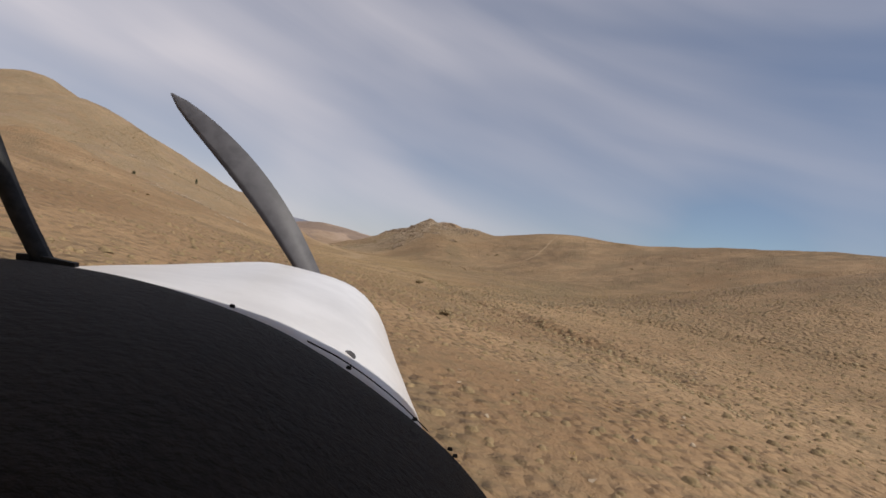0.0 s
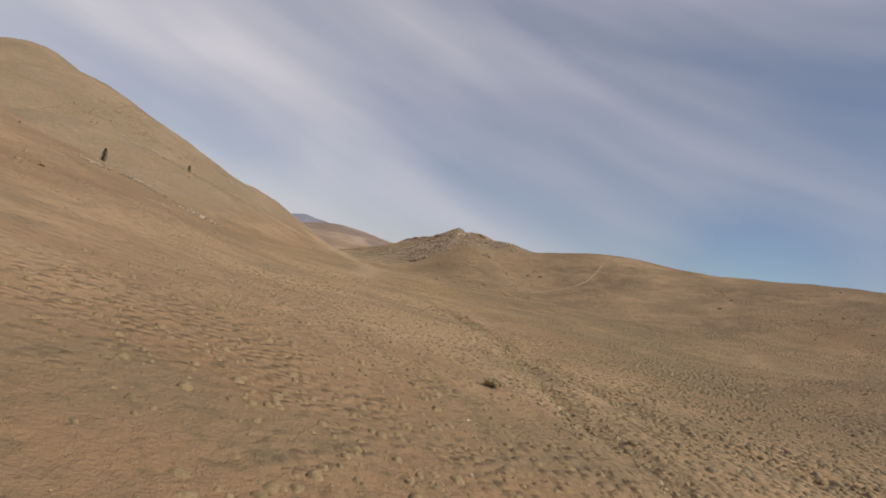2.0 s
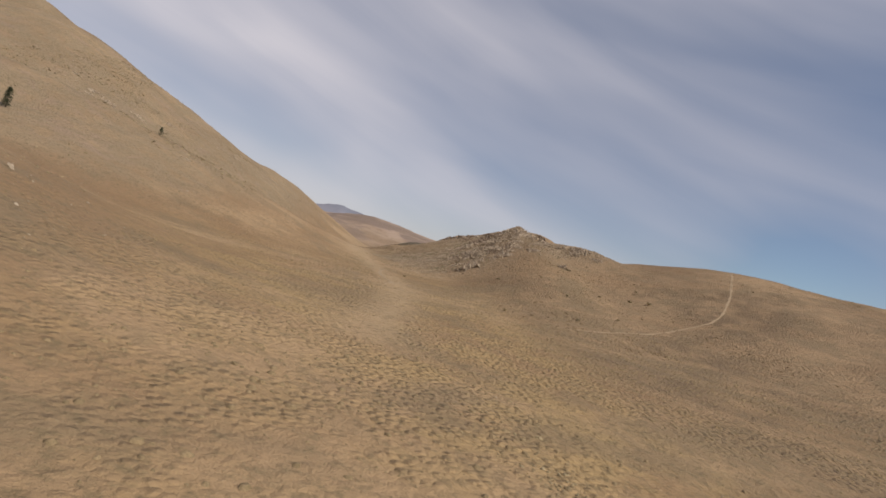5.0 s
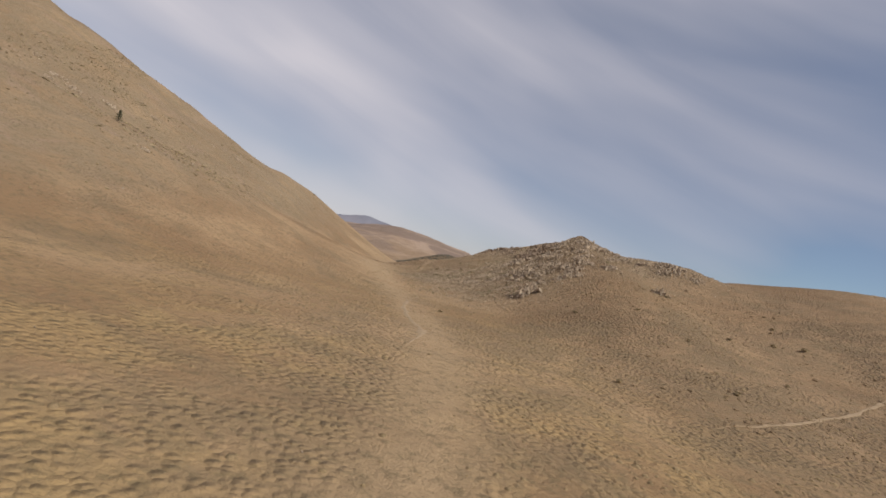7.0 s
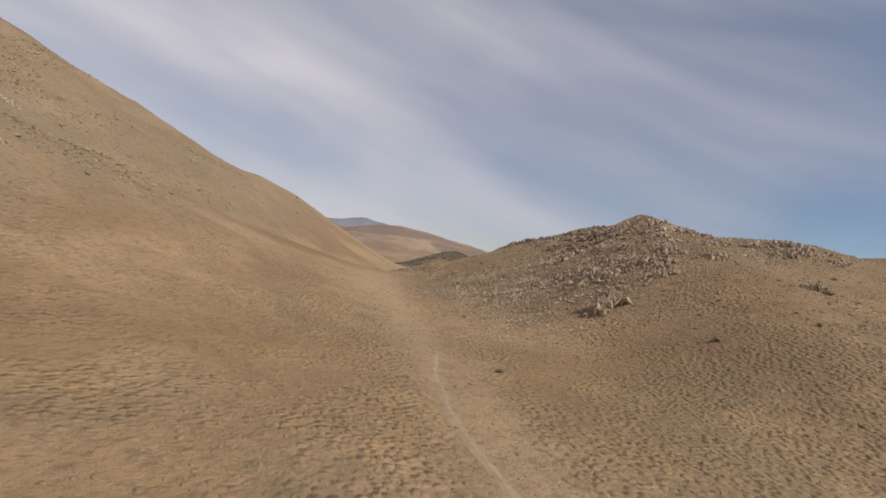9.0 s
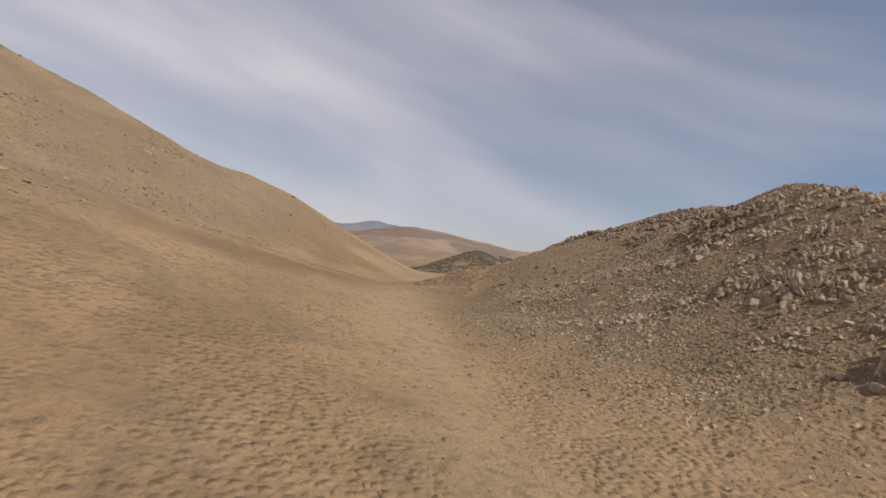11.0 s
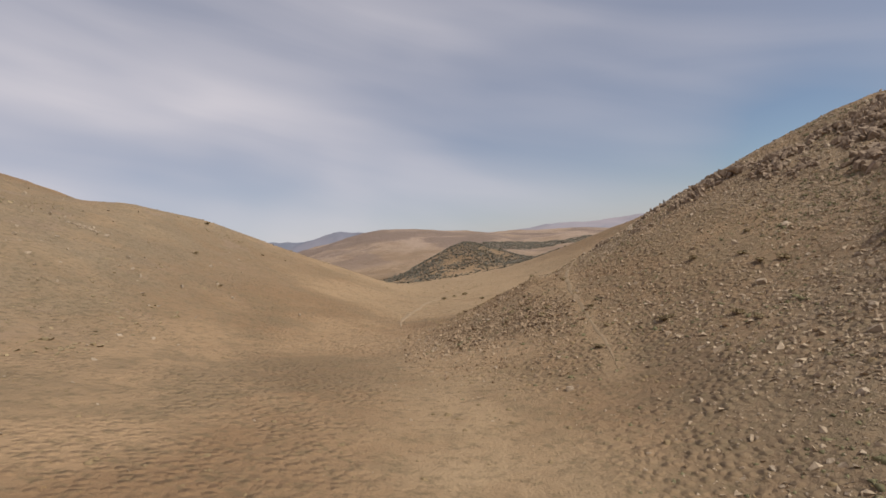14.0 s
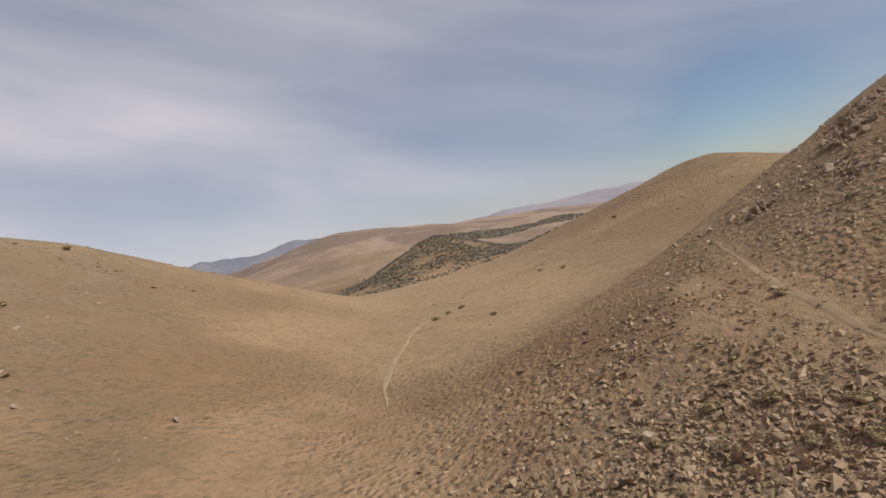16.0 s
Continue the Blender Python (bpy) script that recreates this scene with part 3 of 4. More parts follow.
def heap(seed):
    """A low brush clump with an uneven top: a flattened dome of eleven points."""
    r = np.random.RandomState(seed)
    v = [(0.1 * r.normal(), 0.1 * r.normal(), 0.46)]
    v += [(0.6 * math.cos(a + 0.4) * r.uniform(0.7, 1.2), 0.55 * math.sin(a + 0.4) * r.uniform(0.7, 1.2), r.uniform(0.3, 0.5)) for a in np.arange(4) * 1.571]
    v += [(1.0 * math.cos(a) * r.uniform(0.75, 1.25), 0.8 * math.sin(a) * r.uniform(0.75, 1.25), -0.12) for a in np.arange(6) * 1.047]
    f = [(0, 1 + k, 1 + (k + 1) % 4) for k in range(4)]
    ring = [(1, 5), (1, 6), (2, 7), (3, 8), (3, 9), (4, 10)]
    for (a, b), (c, d) in zip(ring, ring[1:] + ring[:1]):
        f.append((a, b, d))
        if a != c:
            f.append((a, d, c))
    return np.array(v), np.array(f)


MOUNDS = [heap(300 + 7 * k) for k in range(8)]
CLUMPS = [mound(350 + 7 * k, 10) for k in range(6)]
TUFTS = [spray(400 + k, 12, 1.1, 0.5, 0.12) for k in range(5)]


def sage_density(x, y):
    d = 0.50 + 1.5 * fbm(x, y, 26, 4, 61) + 0.15 * np.clip((x - 20) / 40, 0, 1) + 0.4 * np.clip((-200 - y) / 60, 0, 1) + 0.5 * np.exp(-((x - 48) / 26) ** 2 - ((y - 60) / 50) ** 2)
    d = d * (1 - 0.95 * np.exp(-((x - 1) / 20) ** 2 - ((y - 135) / 65) ** 2)) * (1 - 0.55 * stony(x, y))
    d = d * (1 - 0.9 * np.exp(-(far_line(x, y, WASH) / 6) ** 2))
    d = d + 0.6 * np.exp(-(far_line(x, y, GULLY) / 2.5) ** 2) + 0.5 * np.exp(-(far_line(x, y, GULLY_SIDE) / 1.8) ** 2)
    return np.clip(d, 0.05, 1) * np.where(x < -8, 0.45, 1.0) * np.where(x > 140, 0.6, 1.0)


x, y = sow(r, 40000, -12, 112, -410, 262, sage_density)
x2, y2 = sow(r, 22000, -60, 190, -410, 300, lambda x, y: 0.8 * sage_density(x, y) * ((x < -12) | (x > 112) | (y > 262)))
x, y = np.concatenate([x, x2]), np.concatenate([y, y2])
size = np.clip(0.24 * np.exp(r.normal(0, 0.42, len(x))), 0.11, 0.55)
pos = np.stack([x, y, land(x, y) - size * 0.05], 1)
me = joined("sagebrush", MOUNDS, r.randint(0, 8, len(x)), pos, size, turns(r, len(x), 0.12), MAT_SAGE, True)
tagged(new("sagebrush", me), "low straw-brown brush clumps dotted over dry ground", "shrubs", kind="stuff")
x, y = sow(r, 30000, -60, 120, -400, 260, lambda x, y: np.clip(0.35 + fbm(x, y, 20, 3, 71), 0, 1) * np.where(y < -200, 1, 0.35))
size = np.clip(0.20 * np.exp(r.normal(0, 0.3, len(x))), 0.10, 0.45)
pos = np.stack([x, y, land(x, y) - 0.02], 1)
me = joined("dry_grass", TUFTS, r.randint(0, 5, len(x)), pos, size, turns(r, len(x), 0.15), MAT_STRAW)
tagged(new("dry_grass", me), "straw-yellow dry grass tufts", "grass", kind="stuff")
x, y = sow(r, 30000, -14, 105, 60, 262, lambda x, y: np.clip(np.clip(stony(x, y), 0, 0.8) * np.clip(0.12 + fbm(x, y, 16, 3, 77) * 2.2, 0, 1) + 0.45 * np.exp(-((x - 7) / 7) ** 2 - ((y - 219) / 6) ** 2) + 0.5 * np.exp(-((x - 30) / 20) ** 4 - ((y - 160) / 42) ** 4) * np.clip(0.4 + fbm(x, y, 12, 3, 79) * 1.8, 0, 1), 0, 1))
size = np.clip(0.34 * np.exp(r.normal(0, 0.35, len(x))), 0.15, 0.85)
pos = np.stack([x, y, land(x, y) - 0.03], 1)
me = joined("rabbitbrush", CLUMPS, r.randint(0, 6, len(x)), pos, size, turns(r, len(x), 0.1), MAT_OLIVE, True)
tagged(new("rabbitbrush", me), "olive-brown low shrubs growing between the rocks", "shrubs", kind="stuff")
x, y = sow(r, 70000, 16, 104, -388, -165, lambda x, y: np.clip(0.9 * np.exp(-((far_line(x, y, GULLY) - 0.8) / 1.5) ** 2) + 0.7 * np.exp(-(far_line(x, y, GULLY_SIDE) / 1.3) ** 2), 0, 1) * np.clip(0.45 + 1.4 * fbm(x, y, 8, 3, 74), 0, 1))
size = np.clip(0.30 * np.exp(r.normal(0, 0.4, len(x))), 0.12, 0.75)
pos = np.stack([x, y, land(x, y) - 0.03], 1)
me = joined("gully_brush", CLUMPS, r.randint(0, 6, len(x)), pos, size, turns(r, len(x), 0.15), MAT_SHRUB, True)
tagged(new("gully_brush", me), "dry grey-brown brush lining the eroded gully", "shrubs", kind="stuff")
x, y = sow(r, 2600, 40, 150, -75, 62, lambda x, y: np.clip(0.35 + 1.2 * fbm(x, y, 24, 3, 88), 0, 1) * np.clip((x - 40 + 0.2 * y) / 20, 0, 1))
size = np.clip(0.5 * np.exp(r.normal(0, 0.3, len(x))), 0.25, 1.0)
pos = np.stack([x, y, land(x, y) - 0.05], 1)
me = joined("rust_brush", CLUMPS, r.randint(0, 6, len(x)), pos, size, turns(r, len(x), 0.1), MAT_RUST, True)
tagged(new("rust_brush", me), "rust-brown low bushes spotted over the hillside", "shrubs", kind="stuff")
SAGE_BEDS = [([(56, -290), (70, -262), (74, -240), (84, -214), (104, -182), (118, -150), (130, -112)], 13.0), ([(159, -122), (204, -114), (246, -118)], 7.0), ([(76, -308), (92, -300), (120, -285)], 8.0)]
x, y = sow(r, 95000, 40, 250, -330, -90, lambda x, y: np.clip(sum(np.exp(-(far_line(x, y, line) / w) ** 2) for line, w in SAGE_BEDS), 0, 1) * np.clip(0.55 + 1.6 * fbm(x, y, 14, 3, 75), 0, 1))
size = np.clip(0.30 * np.exp(r.normal(0, 0.35, len(x))), 0.13, 0.6)
pos = np.stack([x, y, land(x, y) - 0.03], 1)
me = joined("sage_beds", MOUNDS, r.randint(0, 8, len(x)), pos, size, turns(r, len(x), 0.12), MAT_BED, True)
tagged(new("sage_beds", me), "dense grey-brown sagebrush beds on the dry slope", "shrubs", kind="stuff")
KNOBS = [hull(700 + k, 8, (0.95, 0.85, 0.6)) for k in range(5)]
# scrub on the farther slopes
x, y = sow(r, 90000, -420, 330, -330, 620, lambda x, y: np.clip(0.22 + 0.9 * fbm(x, y, 60, 4, 81), 0, 1) * ((x < -60) | (x > 190) | (y > 300)))
size = np.clip(0.36 * np.exp(r.normal(0, 0.45, len(x))), 0.15, 1.1)
pos = np.stack([x, y, land(x, y)], 1)
me = joined("hillside_scrub", KNOBS, r.randint(0, 5, len(x)), pos, size, turns(r, len(x), 0.12), MAT_SHRUB)
tagged(new("hillside_scrub", me), "sparse dry scrub on the hillsides", "shrubs", kind="stuff")
x, y = sow(r, 34000, -235, -60, 60, 345, lambda x, y: np.clip(0.12 + 1.5 * fbm(x, y, 45, 4, 83), 0, 1))
size = np.clip(0.42 * np.exp(r.normal(0, 0.45, len(x))), 0.2, 1.2)
pos = np.stack([x, y, land(x, y)], 1)
me = joined("slope_brush", KNOBS, r.randint(0, 5, len(x)), pos, size, turns(r, len(x), 0.12), MAT_SHRUB)
tagged(new("slope_brush", me), "patchy grey-brown brush on the steep hillside", "shrubs", kind="stuff")
# dark scrub on the low hill and the plain beyond the valley
x, y = sow(r, 36000, -60, 150, 520, 770, lambda x, y: np.clip(2.3 - 1.6 * np.hypot((x - 40) / 72, (y - 648) / 112), 0, 1) * np.clip(0.36 + 0.9 * fbm(x, y, 26, 3, 86), 0, 1))
size = np.clip(0.95 * np.exp(r.normal(0, 0.35, len(x))), 0.4, 2.0)
pos = np.stack([x, y, land(x, y) + 0.3 * size], 1)
me = joined("juniper_scrub", KNOBS, r.randint(0, 5, len(x)), pos, size, turns(r, len(x), 0.1), MAT_SCRUB)
tagged(new("juniper_scrub", me), "dark juniper scrub covering the low rocky hill", "shrubs", kind="stuff")
x, y = sow(r, 12000, 110, 340, 900, 1080, lambda x, y: 1.0 * (far_line(x, y, [(130, 950), (214, 978), (310, 1010)]) < 30 + 40 * fbm(x, y, 60, 3, 91)))
size = np.clip(1.9 * np.exp(r.normal(0, 0.3, len(x))), 1.0, 4.0)
pos = np.stack([x, y, land(x, y)], 1)
me = joined("far_woods", KNOBS, r.randint(0, 5, len(x)), pos, size, turns(r, len(x), 0.1), MAT_SCRUB)
tagged(new("far_woods", me), "dark belt of low trees far down the valley", "woods", kind="stuff")


def part(name, verts, faces, mat, parent, label="", smooth=False):
    me = raw_mesh(name, np.asarray(verts, float), np.asarray(faces))
    if smooth:
        me.polygons.foreach_set("use_smooth", np.ones(len(me.polygons), bool))
    me.materials.append(mat)
    ob = new(name, me)
    ob.parent = parent
    return tagged(ob, label)


# ---- outcrops and boulders ----
BOULDERS = []
for k, (v, f) in enumerate(BLOCKS[:9] + HULLS[:5]):
    me = raw_mesh("boulder", v, f)
    me.materials.append(MAT_CRAG)
    BOULDERS.append(me)

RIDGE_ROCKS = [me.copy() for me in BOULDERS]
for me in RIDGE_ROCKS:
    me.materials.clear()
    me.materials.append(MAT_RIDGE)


def rock_outcrop(x, y, wide, tall, seed, label, lean=0.25, girth=1.0, rocks=BOULDERS):
    """Upright slabs breaking out of the slope, leaning on one another."""
    r = np.random.RandomState(seed)
    n = 42
    across = r.normal(0, 0.32, n) * wide
    depth = r.normal(0, 0.22, n) * wide
    px, py = x + across, y + depth
    h = tall * np.clip(1.0 - (np.hypot(across, depth) / wide) ** 1.2, 0.2, 1) * r.uniform(0.55, 1.05, n)
    top = tagged(new("rock_outcrop"), label, "rock", "rock outcrops on the hill")
    top.location = (x, y, float(land(x, y)))
    for k in range(n):
        ob = new("slab", rocks[r.randint(0, 14)])
        ob.parent = top
        ob.location = (across[k], depth[k], float(land(px[k], py[k])) + h[k] * 0.15 - top.location.z)
        ob.rotation_euler = (r.normal(0, lean + 0.12), r.normal(0, lean + 0.12), r.uniform(0, 6.28))
        ob.scale = (r.uniform(0.055, 0.14) * wide * girth, r.uniform(0.05, 0.11) * wide * girth, h[k] * r.uniform(0.4, 0.75))
    return top


rock_outcrop(55, 60, 8.5, 8.0, 1, "large ribbed grey rock outcrop standing on the hillside", 0.12, 1.25)
rock_outcrop(101.6, 52.5, 4.6, 6.0, 2, "low dark rock outcrop on the dry slope")
CRAGS = [(63, 111), (69, 93), (71, 83), (75, 77), (100, 105), (102, 97), (116, 88), (121, 89), (127, 81), (92, 111), (110, 98), (119, 96),
         (72, 120), (43, 113), (38, 104), (50, 120), (68, 99), (88, 113), (79, 88), (60, 128), (84, 104), (64, 83), (56, 100), (77, 128), (83, 96), (66, 135), (90, 125), (58, 88), (95, 92), (48, 104), (73, 106), (82, 137), (47, 144), (56, 132), (48, 99), (59, 95), (60, 71), (50, 77), (66, 98), (72, 70), (82, 84), (89, 77)]
for k, (cx, cy) in enumerate(CRAGS):
    low = 0.45 if cx < 52 else 1.0
    rock_outcrop(cx, cy, (5.4 + (k * 7 % 5) * 1.0) * (0.5 + 0.5 * low), (2.5 + (k * 5 % 4) * 0.8) * low, 20 + k, "broken grey-brown crag on the rocky hill", 0.25, 1.2 if cy > 100 else 0.85)
RIDGE = [(79, 210), (107, 226), (70, 218), (93, 221), (76, 199), (102, 223), (91, 227), (72, 231), (42, 238), (62, 256), (72, 255), (37, 248),
         (68, 151), (78, 149), (90, 227), (66, 186), (58, 240), (86, 213), (120, 240), (52, 248)]
for k, (cx, cy) in enumerate(RIDGE):
    low = 0.5 if cx < 45 else 1.0
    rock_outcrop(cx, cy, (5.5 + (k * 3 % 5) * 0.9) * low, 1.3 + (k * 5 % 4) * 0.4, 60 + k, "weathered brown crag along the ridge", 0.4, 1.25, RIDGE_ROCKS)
SKYLINE = [(118, 228), (126, 246), (108, 229), (137, 250), (113, 236), (130, 238), (92, 227), (100, 228), (111, 226), (80, 165), (74, 148), (76, 143), (68, 142), (68, 134), (71, 157), (74, 229), (85, 231), (84, 220), (96, 226), (103, 223), (85, 209), (96, 212), (65, 237), (56, 236), (67, 225), (76, 206)]
for k, (cx, cy) in enumerate(SKYLINE):
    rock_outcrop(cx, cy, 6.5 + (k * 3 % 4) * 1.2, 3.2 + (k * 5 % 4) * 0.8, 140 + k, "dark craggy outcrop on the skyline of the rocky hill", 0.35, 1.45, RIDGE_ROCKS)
LEFT_ROCKS = [(-140, 67), (-178, 130), (-88, 47), (-169, 154), (-71, -119), (-52, -141), (-42, -150), (-58, -133), (-37, -155), (-164, 185), (-133, 209), (-191, 142), (-64, -127), (-68, -149), (-66, -145), (-62, -143), (-205, 142), (-191, 134), (-177, 132), (-124, 233), (-108, 234), (-100, 275), (-134, 255)]
for k, (cx, cy) in enumerate(LEFT_ROCKS):
    cx, cy = cx + 3.5 * math.sin(k * 2.3), cy + 5.0 * math.cos(k * 3.1)
    rock_outcrop(cx, cy, 3.0 + (k * 3 % 5) * 1.3, 0.9 + (k * 5 % 4) * 0.5, 90 + k, "small pale rock outcrop on the grassy slope", 0.5, 0.85)

x, y = sow(r, 2600, -12, 130, 50, 262, lambda x, y: stony(x, y) ** 2)
for k, (bx, by) in enumerate(list(zip(x, y))[:260]):
    s = (0.38 + 0.6 * r.rand() ** 2.5) * (0.6 if bx < 24 and by > 195 else 1.0)
    ob = new("boulder", BOULDERS[k % 14])
    ob.location, ob.rotation_euler = (bx, by, float(land(bx, by)) + 0.15 * s), (r.normal(0, 0.4), r.normal(0, 0.4), r.uniform(0, 6.28))
    ob.scale = (s, s * r.uniform(0.8, 1.1), s * r.uniform(0.8, 1.2))
    tagged(ob, "angular grey-brown boulder half sunk in the stony slope", "boulder", "boulders on the rocky slope")
for bx, by, s in ((5.8, 124.3, 0.75), (15.5, 67.3, 0.7), (27.9, 139.6, 0.8), (20, 110, 0.4), (4.1, 174.5, 0.6)):
    ob = new("boulder", BOULDERS[int(bx) % 10])
    ob.location, ob.scale = (bx, by, float(land(bx, by)) + 0.2 * s), (s, s * 0.9, s)
    tagged(ob, "single pale boulder lying on bare ground", "boulder", "single stones on the valley floor")


# ---- bushes and trees ----
def bush(seed):
    top = tagged(new("bush"), "dark olive-brown desert bush on dry ground", "bush", "bushes on the slopes")
    r = np.random.RandomState(seed)
    vs, fs = [], []
    for k in range(7):
        v, f = mound(seed * 10 + k, 40)
        c = np.array([r.normal(0, 0.3), r.normal(0, 0.3), 0.2 + 0.3 * r.rand()])
        fs.append(f + sum(len(q) for q in vs))
        vs.append(v * (0.5 + 0.25 * r.rand()) + c)
    part("crown", np.concatenate(vs), np.concatenate(fs), MAT_SHRUB, top, "", True)
    for k in range(3):
        a = k * 2.1 + r.rand()
        v, f = tube([(0, 0, -0.2), (0.15 * math.cos(a), 0.15 * math.sin(a), 0.2), (0.4 * math.cos(a), 0.4 * math.sin(a), 0.55)], (0.05, 0.035, 0.012))
        part("stem", v, f, MAT_BARK, top)
    return top


def tube(points, radii, sides=6):
    v, f = [], []
    for (px, py, pz), q in zip(points, radii):
        v += [(px + q * math.cos(6.2832 * k / sides), py + q * math.sin(6.2832 * k / sides), pz) for k in range(sides)]
    for i in range(len(points) - 1):
        for k in range(sides):
            a, b = i * sides + k, i * sides + (k + 1) % sides
            f += [(a, b, b + sides), (a, b + sides, a + sides)]
    return np.array(v), np.array(f)


PROTO = [bush(500 + k) for k in range(4)]
BUSHES = [(130.5, 13.8, 1.5), (108, 14.6, 1.0), (132, 32.9, 1.0), (89.6, 2.2, 0.9), (55.5, -42.9, 1.0), (53.9, 182.6, 1.2), (42.5, 194.4, 1.1), (21.9, 145.9, 0.9), (35.7, 159.9, 1.5),
          (22.8, 188.1, 1.1), (39.2, 132.4, 1.2), (19.3, 226.3, 0.9), (0.1, 340.4, 1.4), (14.6, 326.9, 1.3), (12.3, 187, 0.9), (16.1, 193.7, 0.7), (17.4, 204.3, 0.6), (28.2, -279.5, 1.2),
          (21.9, -345.4, 0.9), (123, 16.8, 1.3), (196.5, -76.5, 1.2), (102.5, 49.8, 1.2), (22.1, 8.8, 0.9), (53.3, 97.2, 1.2), (67.6, 103.4, 1.3), (52.8, 178.7, 1.1)]
BUSHES += [(10.7, 355, 1.5), (5.3, 348.7, 1.3), (55, 378.8, 1.5), (50, 391.3, 1.4), (-96, 349, 1.6), (103.5, 428.9, 1.6), (42.3, 169.9, 0.9), (29.6, 176.4, 0.8), (61.6, 169.9, 1.0), (-80, 290, 1.3)]
BUSHES += [(35.6, 161.8, 0.8), (51.6, 180.7, 0.9), (45, 192.1, 1.1), (49, 206.8, 0.8), (23, 146.9, 1.1), (40.1, 160.5, 0.8), (43, 199.7, 0.9), (37.6, 205.5, 1.1), (23.8, 188.2, 0.8), (29.4, 180.3, 1.1), (25.2, 139.3, 0.8), (31.3, 151.3, 0.9), (83.9, 26.6, 0.9), (64.3, 25.6, 1.1), (103.3, -20.6, 0.8), (82.9, -35.3, 1.1)]
BUSHES += [(6.1, 218.7, 0.9), (9.3, 216.2, 1.1), (7.4, 211.2, 0.8), (9.7, 209.1, 1.0), (4, 214.6, 0.7), (8.6, 220, 0.6), (1.2, 218.1, 0.7), (11.6, 212, 0.9)]
for k, (bx, by, s) in enumerate(BUSHES):
    m = Matrix.LocRotScale((bx, by, float(land(bx, by))), Euler((0, 0, k * 1.7)), (s, s, s * 0.85))
    if k < 4:
        PROTO[k].matrix_basis = m
    else:
        ob = copy_thing(PROTO[k % 4], Matrix.LocRotScale(m.translation, m.to_quaternion(), None))
        ob.scale = m.to_scale()


def juniper(x, y, tall, wide, seed, label):
    top = tagged(new("juniper_tree"), label, "tree", "lone trees on the slope")
    top.location = (x, y, float(land(x, y)))
    r = np.random.RandomState(seed)
    v, f = tube([(0, 0, -0.4), (0.05, 0, 0.3 * tall), (0, 0.05, 0.7 * tall), (0, 0, 0.95 * tall)], (0.06 * tall * 0.6, 0.025 * tall, 0.015 * tall, 0.004 * tall))
    part("trunk", v, f, MAT_BARK, top)
    for k in range(5):
        a, h = k * 1.3, tall * (0.2 + 0.12 * k)
        w = wide * 0.4
        v, f = tube([(0, 0, h), (w * 0.5 * math.cos(a), w * 0.5 * math.sin(a), h + 0.12 * tall), (w * math.cos(a), w * math.sin(a), h + 0.2 * tall)], (0.012 * tall, 0.008 * tall, 0.003 * tall))
        part("limb", v, f, MAT_BARK, top)
    vs, fs, off = [], [], 0
    for k in range(130):
        h = r.uniform(0.05, 1.0)
        spread = wide * 0.42 * (min(1, 0.5 + h * 3) * (1 - h) ** 0.7 + 0.04)
        a = r.uniform(0, 6.283)
        q = spread * math.sqrt(r.rand())
        v, f = spray(seed * 100 + k, 22, 1.1, 0.4, 0.2)
        vs.append(v * tall * r.uniform(0.07, 0.12) + (q * math.cos(a), q * math.sin(a), h * tall * 0.93))
        fs.append(f + off)
        off += len(v)
    part("crown", np.concatenate(vs), np.concatenate(fs), MAT_JUNIPER, top)
    return top


juniper(-135, -7, 7.6, 3.9, 3, "tall dark green juniper standing alone on the slope")
juniper(-116, 73, 4.6, 3.2, 4, "short dark green juniper beside pale rocks on the slope")
juniper(-121, 388, 3.6, 3.4, 5, "small dark juniper on the ridge line")


# ---- the aircraft, where it is as the film begins ----
MAT_VINYL = simple("black_grained_vinyl", (0.008, 0.0058, 0.0046), (0.0145, 0.011, 0.0088), 85, 0.7, 1.0, 0.010)
MAT_PAINT = simple("white_aircraft_paint", (0.62, 0.605, 0.605), (0.69, 0.675, 0.675), 9, 0.3, 0.05, 0.002)
MAT_BLADE = simple("grey_propeller_paint", (0.07, 0.067, 0.072), (0.10, 0.096, 0.102), 12, 0.5, 0.1, 0.002)
MAT_BLACK = simple("black_rubber", (0.012, 0.012, 0.012), (0.025, 0.025, 0.025), 50, 0.6, 0.2, 0.002)
MAT_STEEL = simple("dull_steel", (0.22, 0.22, 0.23), (0.3, 0.3, 0.31), 40, 0.4, 0.1, 0.001)

aircraft = tagged(new("light_aircraft"), "white nose of a light aircraft with black glareshield and grey propeller", "aircraft")
aircraft.matrix_world = pose(*PATH[0][1:])
FOCAL = 784 / math.tan(radians(78.2 / 2))


def seat(u, v, d):
    """A point d metres ahead of the seat, u to the right and v down on the windscreen."""
    return np.array([(u - 784) / FOCAL * d, (441 - v) / FOCAL * d, -d])


def curve(points, n):
    """n points evenly along a smooth line through the given ones."""
    p = np.array(points, float)
    t = np.concatenate([[0], np.cumsum(np.linalg.norm(np.diff(p, axis=0), axis=1))])
    u = np.linspace(0, t[-1], n)
    out = np.stack([np.interp(u, t, p[:, k]) for k in range(p.shape[1])], 1)
    for _ in range(3):
        out[1:-1] = (out[:-2] + 2 * out[1:-1] + out[2:]) / 4
    return out


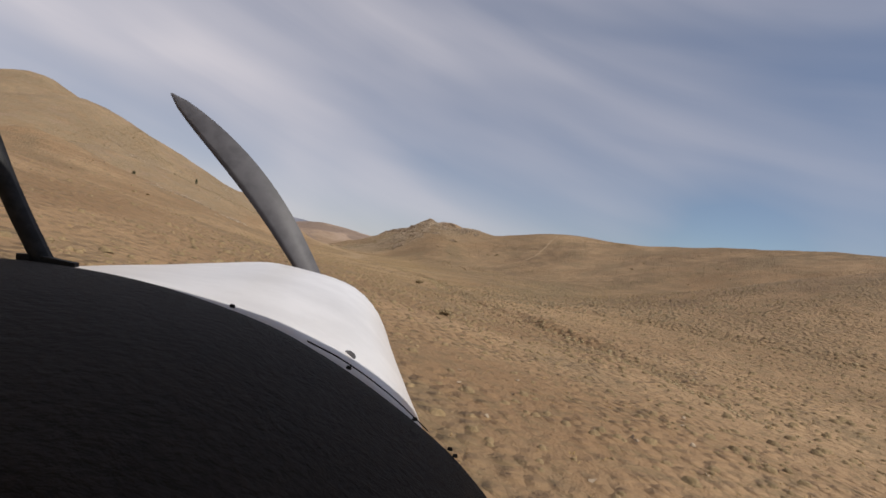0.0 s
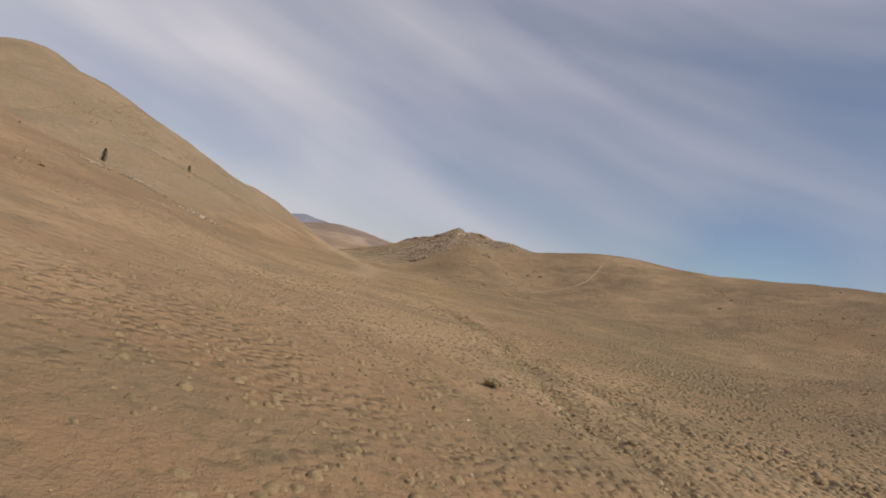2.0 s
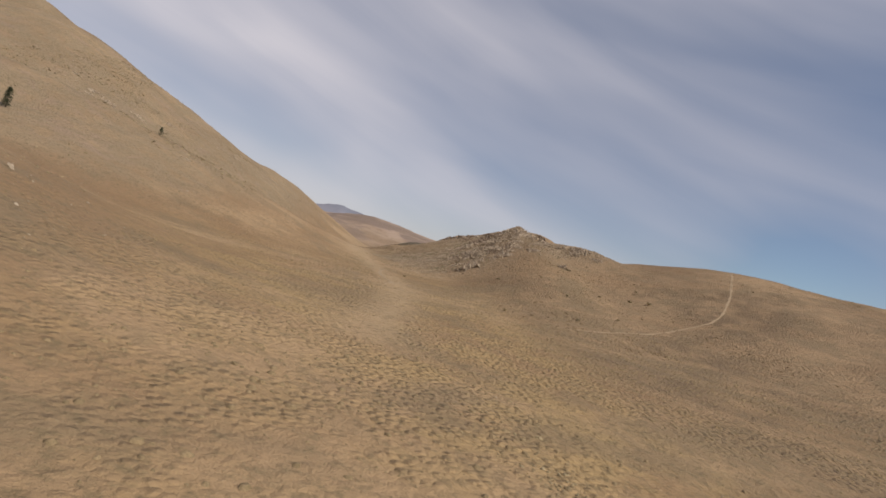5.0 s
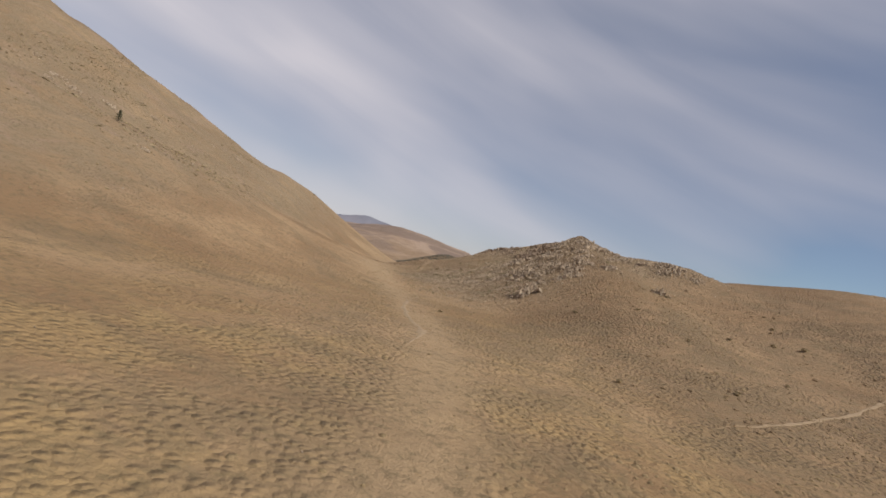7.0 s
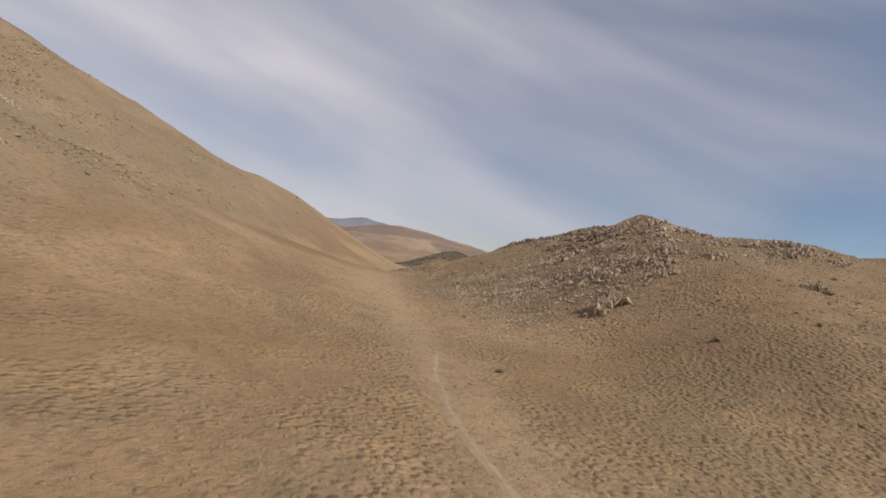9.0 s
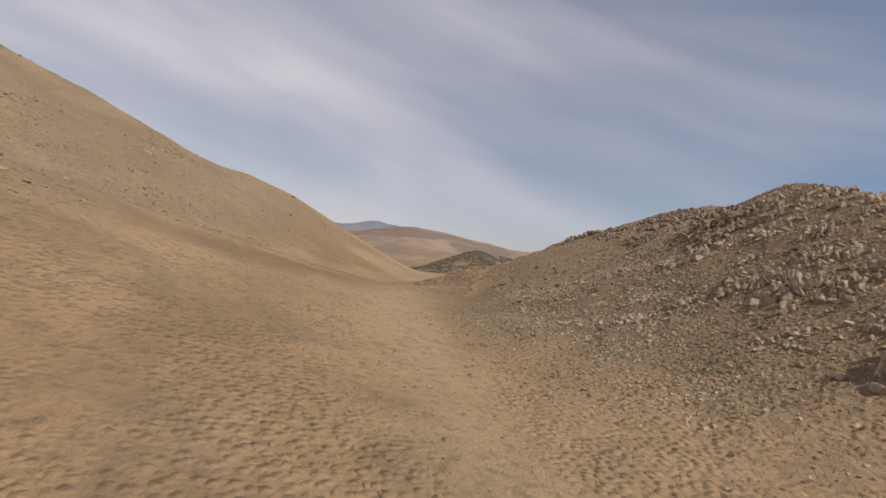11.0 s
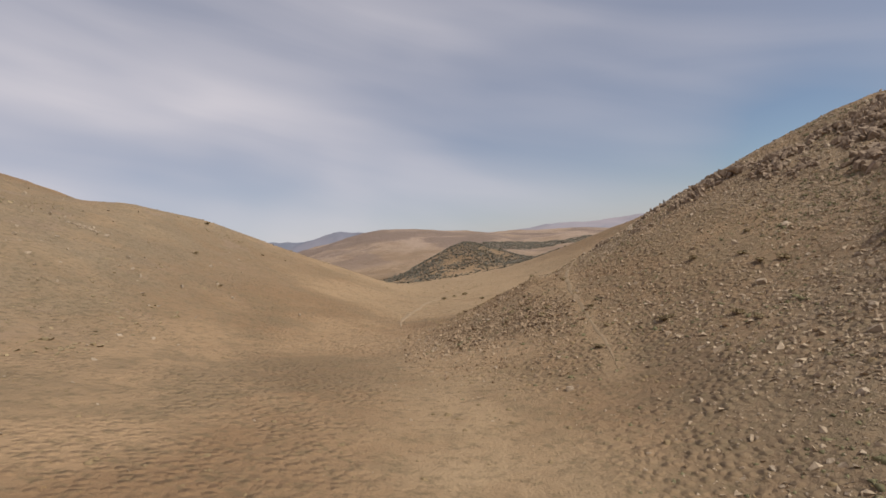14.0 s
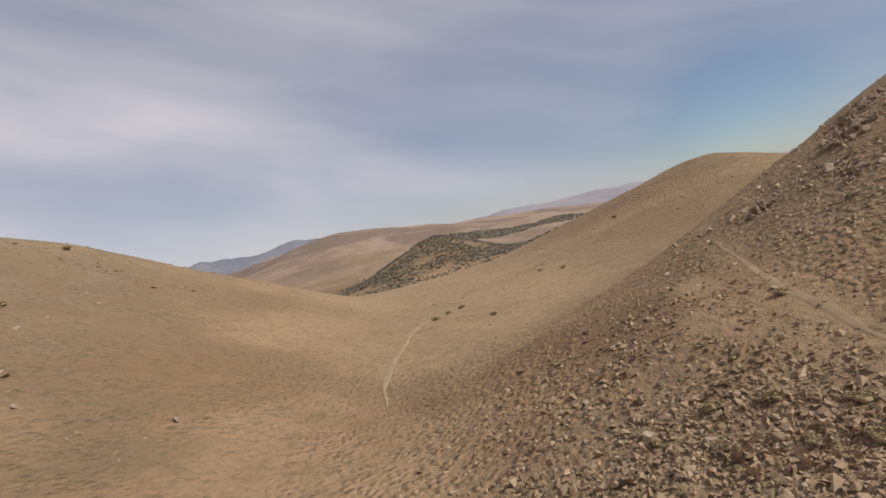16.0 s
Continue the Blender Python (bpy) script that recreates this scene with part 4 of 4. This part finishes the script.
def loft(rows, thick=0.0, down=(0, -1, 0)):
    """Skin over rows of points, with an underside if thick."""
    g = np.array(rows)
    m, n = g.shape[:2]
    i = (np.arange(m - 1)[:, None] * n + np.arange(n - 1)).ravel()
    f = np.stack([i, i + 1, i + n + 1, i + n], 1)
    v = g.reshape(-1, 3)
    if thick:
        k = len(v)
        v = np.concatenate([v, v + np.array(down) * thick])
        edge = [(a, b) for a, b in zip(range(n - 1), range(1, n))] + [((m - 1) * n + b, (m - 1) * n + a) for a, b in zip(range(n - 1), range(1, n))]
        edge += [((a + 1) * n, a * n) for a in range(m - 1)] + [(a * n + n - 1, (a + 1) * n + n - 1) for a in range(m - 1)]
        f = np.concatenate([f, f[:, ::-1] + k, np.array([(b, a, a + k, b + k) for a, b in edge])])
    return v, f


rim = [seat(u, v, 0.8) for u, v in ((-420, 520), (-200, 466), (0, 455), (95, 467), (205, 486), (300, 510), (412, 549), (500, 585), (620, 659), (700, 719), (760, 769), (800, 804), (865, 882), (960, 1040))]
rim = curve(rim, 60)
rows = []
for d in np.linspace(0, 1, 12):
    q = rim.copy()
    q[:, 2] += 0.52 * d
    q[:, 1] += 0.012 * math.sin(d * 3.14) - 0.02 * d * d
    rows.append(q)
front = rim.copy()
front[:, 1] -= 0.012
front[:, 2] -= 0.012
v, f = loft([front] + rows, 0.02)
glareshield = part("glareshield", v, f, MAT_VINYL, aircraft, "black grained vinyl glareshield", True)
for u, w in ((412, 547), (618, 656), (797, 800), (806, 812), (735, 747)):
    c = seat(u, w, 0.8)
    v, f = HULLS[0]
    part("rim_clip", v * (0.006, 0.008, 0.006) + c + (0, 0.004, 0), f, MAT_BLACK, glareshield)

back = curve([seat(u, v, 0.84) for u, v in ((60, 480), (205, 493), (300, 517), (412, 556), (500, 592), (620, 666), (700, 724), (757, 768), (775, 830), (780, 920))], 40)
nose = curve([seat(u, v, 1.75) for u, v in ((120, 482), (215, 473), (330, 467), (440, 464), (487, 462), (520, 473), (575, 486), (625, 503), (655, 528), (676, 562), (690, 606), (700, 660), (706, 720), (708, 780))], 40)
rows = []
for d in np.linspace(0, 1, 14):
    rows.append(back * (1 - d) + nose * d + np.array([0, 0.012 * math.sin(d * 3.14), 0]))
tip = nose.copy()
mid = tip.mean(0)
for s, dz in ((0.985, -0.02), (0.93, -0.045), (0.8, -0.06)):
    rows.append((tip - mid) * (s, s, 1) + mid + (0, -0.01 * (1 - s), dz))
v, f = loft(rows, 0.006)
cowling = part("cowling", v, f, MAT_PAINT, aircraft, "glossy white engine cowling", True)
a = math.atan2(1, 2.2)
ring = np.array([(0.011 * math.cos(k / 16 * 6.2832), 0.006 * math.sin(k / 16 * 6.2832)) for k in range(16)])
c = seat(620, 628, 0.938)
disc = np.array([c + np.array([p[0] * math.cos(a) + p[1] * math.sin(a), -p[0] * math.sin(a) + p[1] * math.cos(a), 0.4 * p[0]]) for p in ring] + [c])
part("oil_door_latch", disc, [(16, k, (k + 1) % 16) for k in range(16)], MAT_STEEL, cowling, "oval steel latch")
seam = curve([seat(u, v, 0.86) for u, v in ((545, 606), (600, 634), (650, 668), (700, 708), (735, 742), (757, 764))], 24)
v, f = loft([seam + (0, 0.004, 0.004), seam + (0.0008, 0.0025, 0.004)], 0.002)
part("panel_seam", v, f, MAT_BLACK, cowling, "thin black panel seam")

line = [seat(u, v, 0.82) for u, v in ((-44, 190), (-4, 300), (33, 385), (75, 468))]
side = np.array([0.016, -0.004, 0])
g = curve(line, 16)
v, f = loft([g - side, g - side * 0.4 + (0, 0, 0.012), g + side * 0.5 + (0, 0, 0.012), g + side], 0.012, (0, 0, -1))
post = part("window_post", v, f, MAT_BLACK, aircraft, "black windscreen post", True)
foot = [seat(u, w, 0.81) for u, w in ((28, 452), (60, 455), (95, 462), (132, 470))]
g = curve(foot, 10)
rise = np.array([0, 0.006, 0])
v, f = loft([g - rise * 0.6, g + rise * 0.5, g + rise * 0.6 - (0, 0, 0.01)], 0.006)
part("foot_plate", v, f, MAT_BLACK, post, "black rubber foot plate")

propeller = part("propeller_hub", *tube([tuple(seat(590, 560, 1.9) + (0, 0, 0)), tuple(seat(590, 560, 1.9) + (0, 0.02, -0.06))], (0.07, 0.05), 12), MAT_BLADE, aircraft)


def blade(angle):
    hubc = seat(590, 560, 1.92)
    out = np.array([math.cos(angle), math.sin(angle), 0])
    across = np.array([-math.sin(angle), math.cos(angle), 0])
    rows = []
    for k in range(18):
        q = k / 17
        chord = 0.044 * (0.45 + 0.75 * math.sin(min(1, 0.18 + 0.82 * q) * 2.6)) * math.sqrt(max(0.01, 1 - q ** 6))
        pitch = radians(48 - 34 * q)
        d = across * math.cos(pitch) + np.array([0, 0, 1]) * math.sin(pitch)
        up = np.cross(out, d)
        c = hubc + out * (0.05 + 0.92 * q) - across * 0.05 * math.sin(q * math.pi)
        rows.append([c + d * chord * s + up * 0.012 * (1 - q * 0.7) * h for s, h in ((-1, 0), (-0.5, 0.8), (0.1, 1), (0.6, 0.6), (1, 0), (0.5, -0.4), (-0.4, -0.4), (-1, 0))])
    v, f = loft(rows)
    return part("propeller_blade", v, f, MAT_BLADE, propeller, "dark grey propeller blade", True)


blade(radians(126))
blade(radians(126 + 180))

# the high wing over the cabin
rows = []
for span in np.linspace(-4.6, 4.6, 9):
    rows.append([(span, 0.40 + h, d) for d, h in ((-0.66, 0.0), (-0.70, 0.06), (-0.5, 0.14), (0.0, 0.17), (0.6, 0.1), (0.95, 0.01), (0.4, -0.01), (-0.3, -0.02), (-0.66, 0.0))])
v, f = loft(rows)
part("wing", v, f, MAT_PAINT, aircraft, "", True)
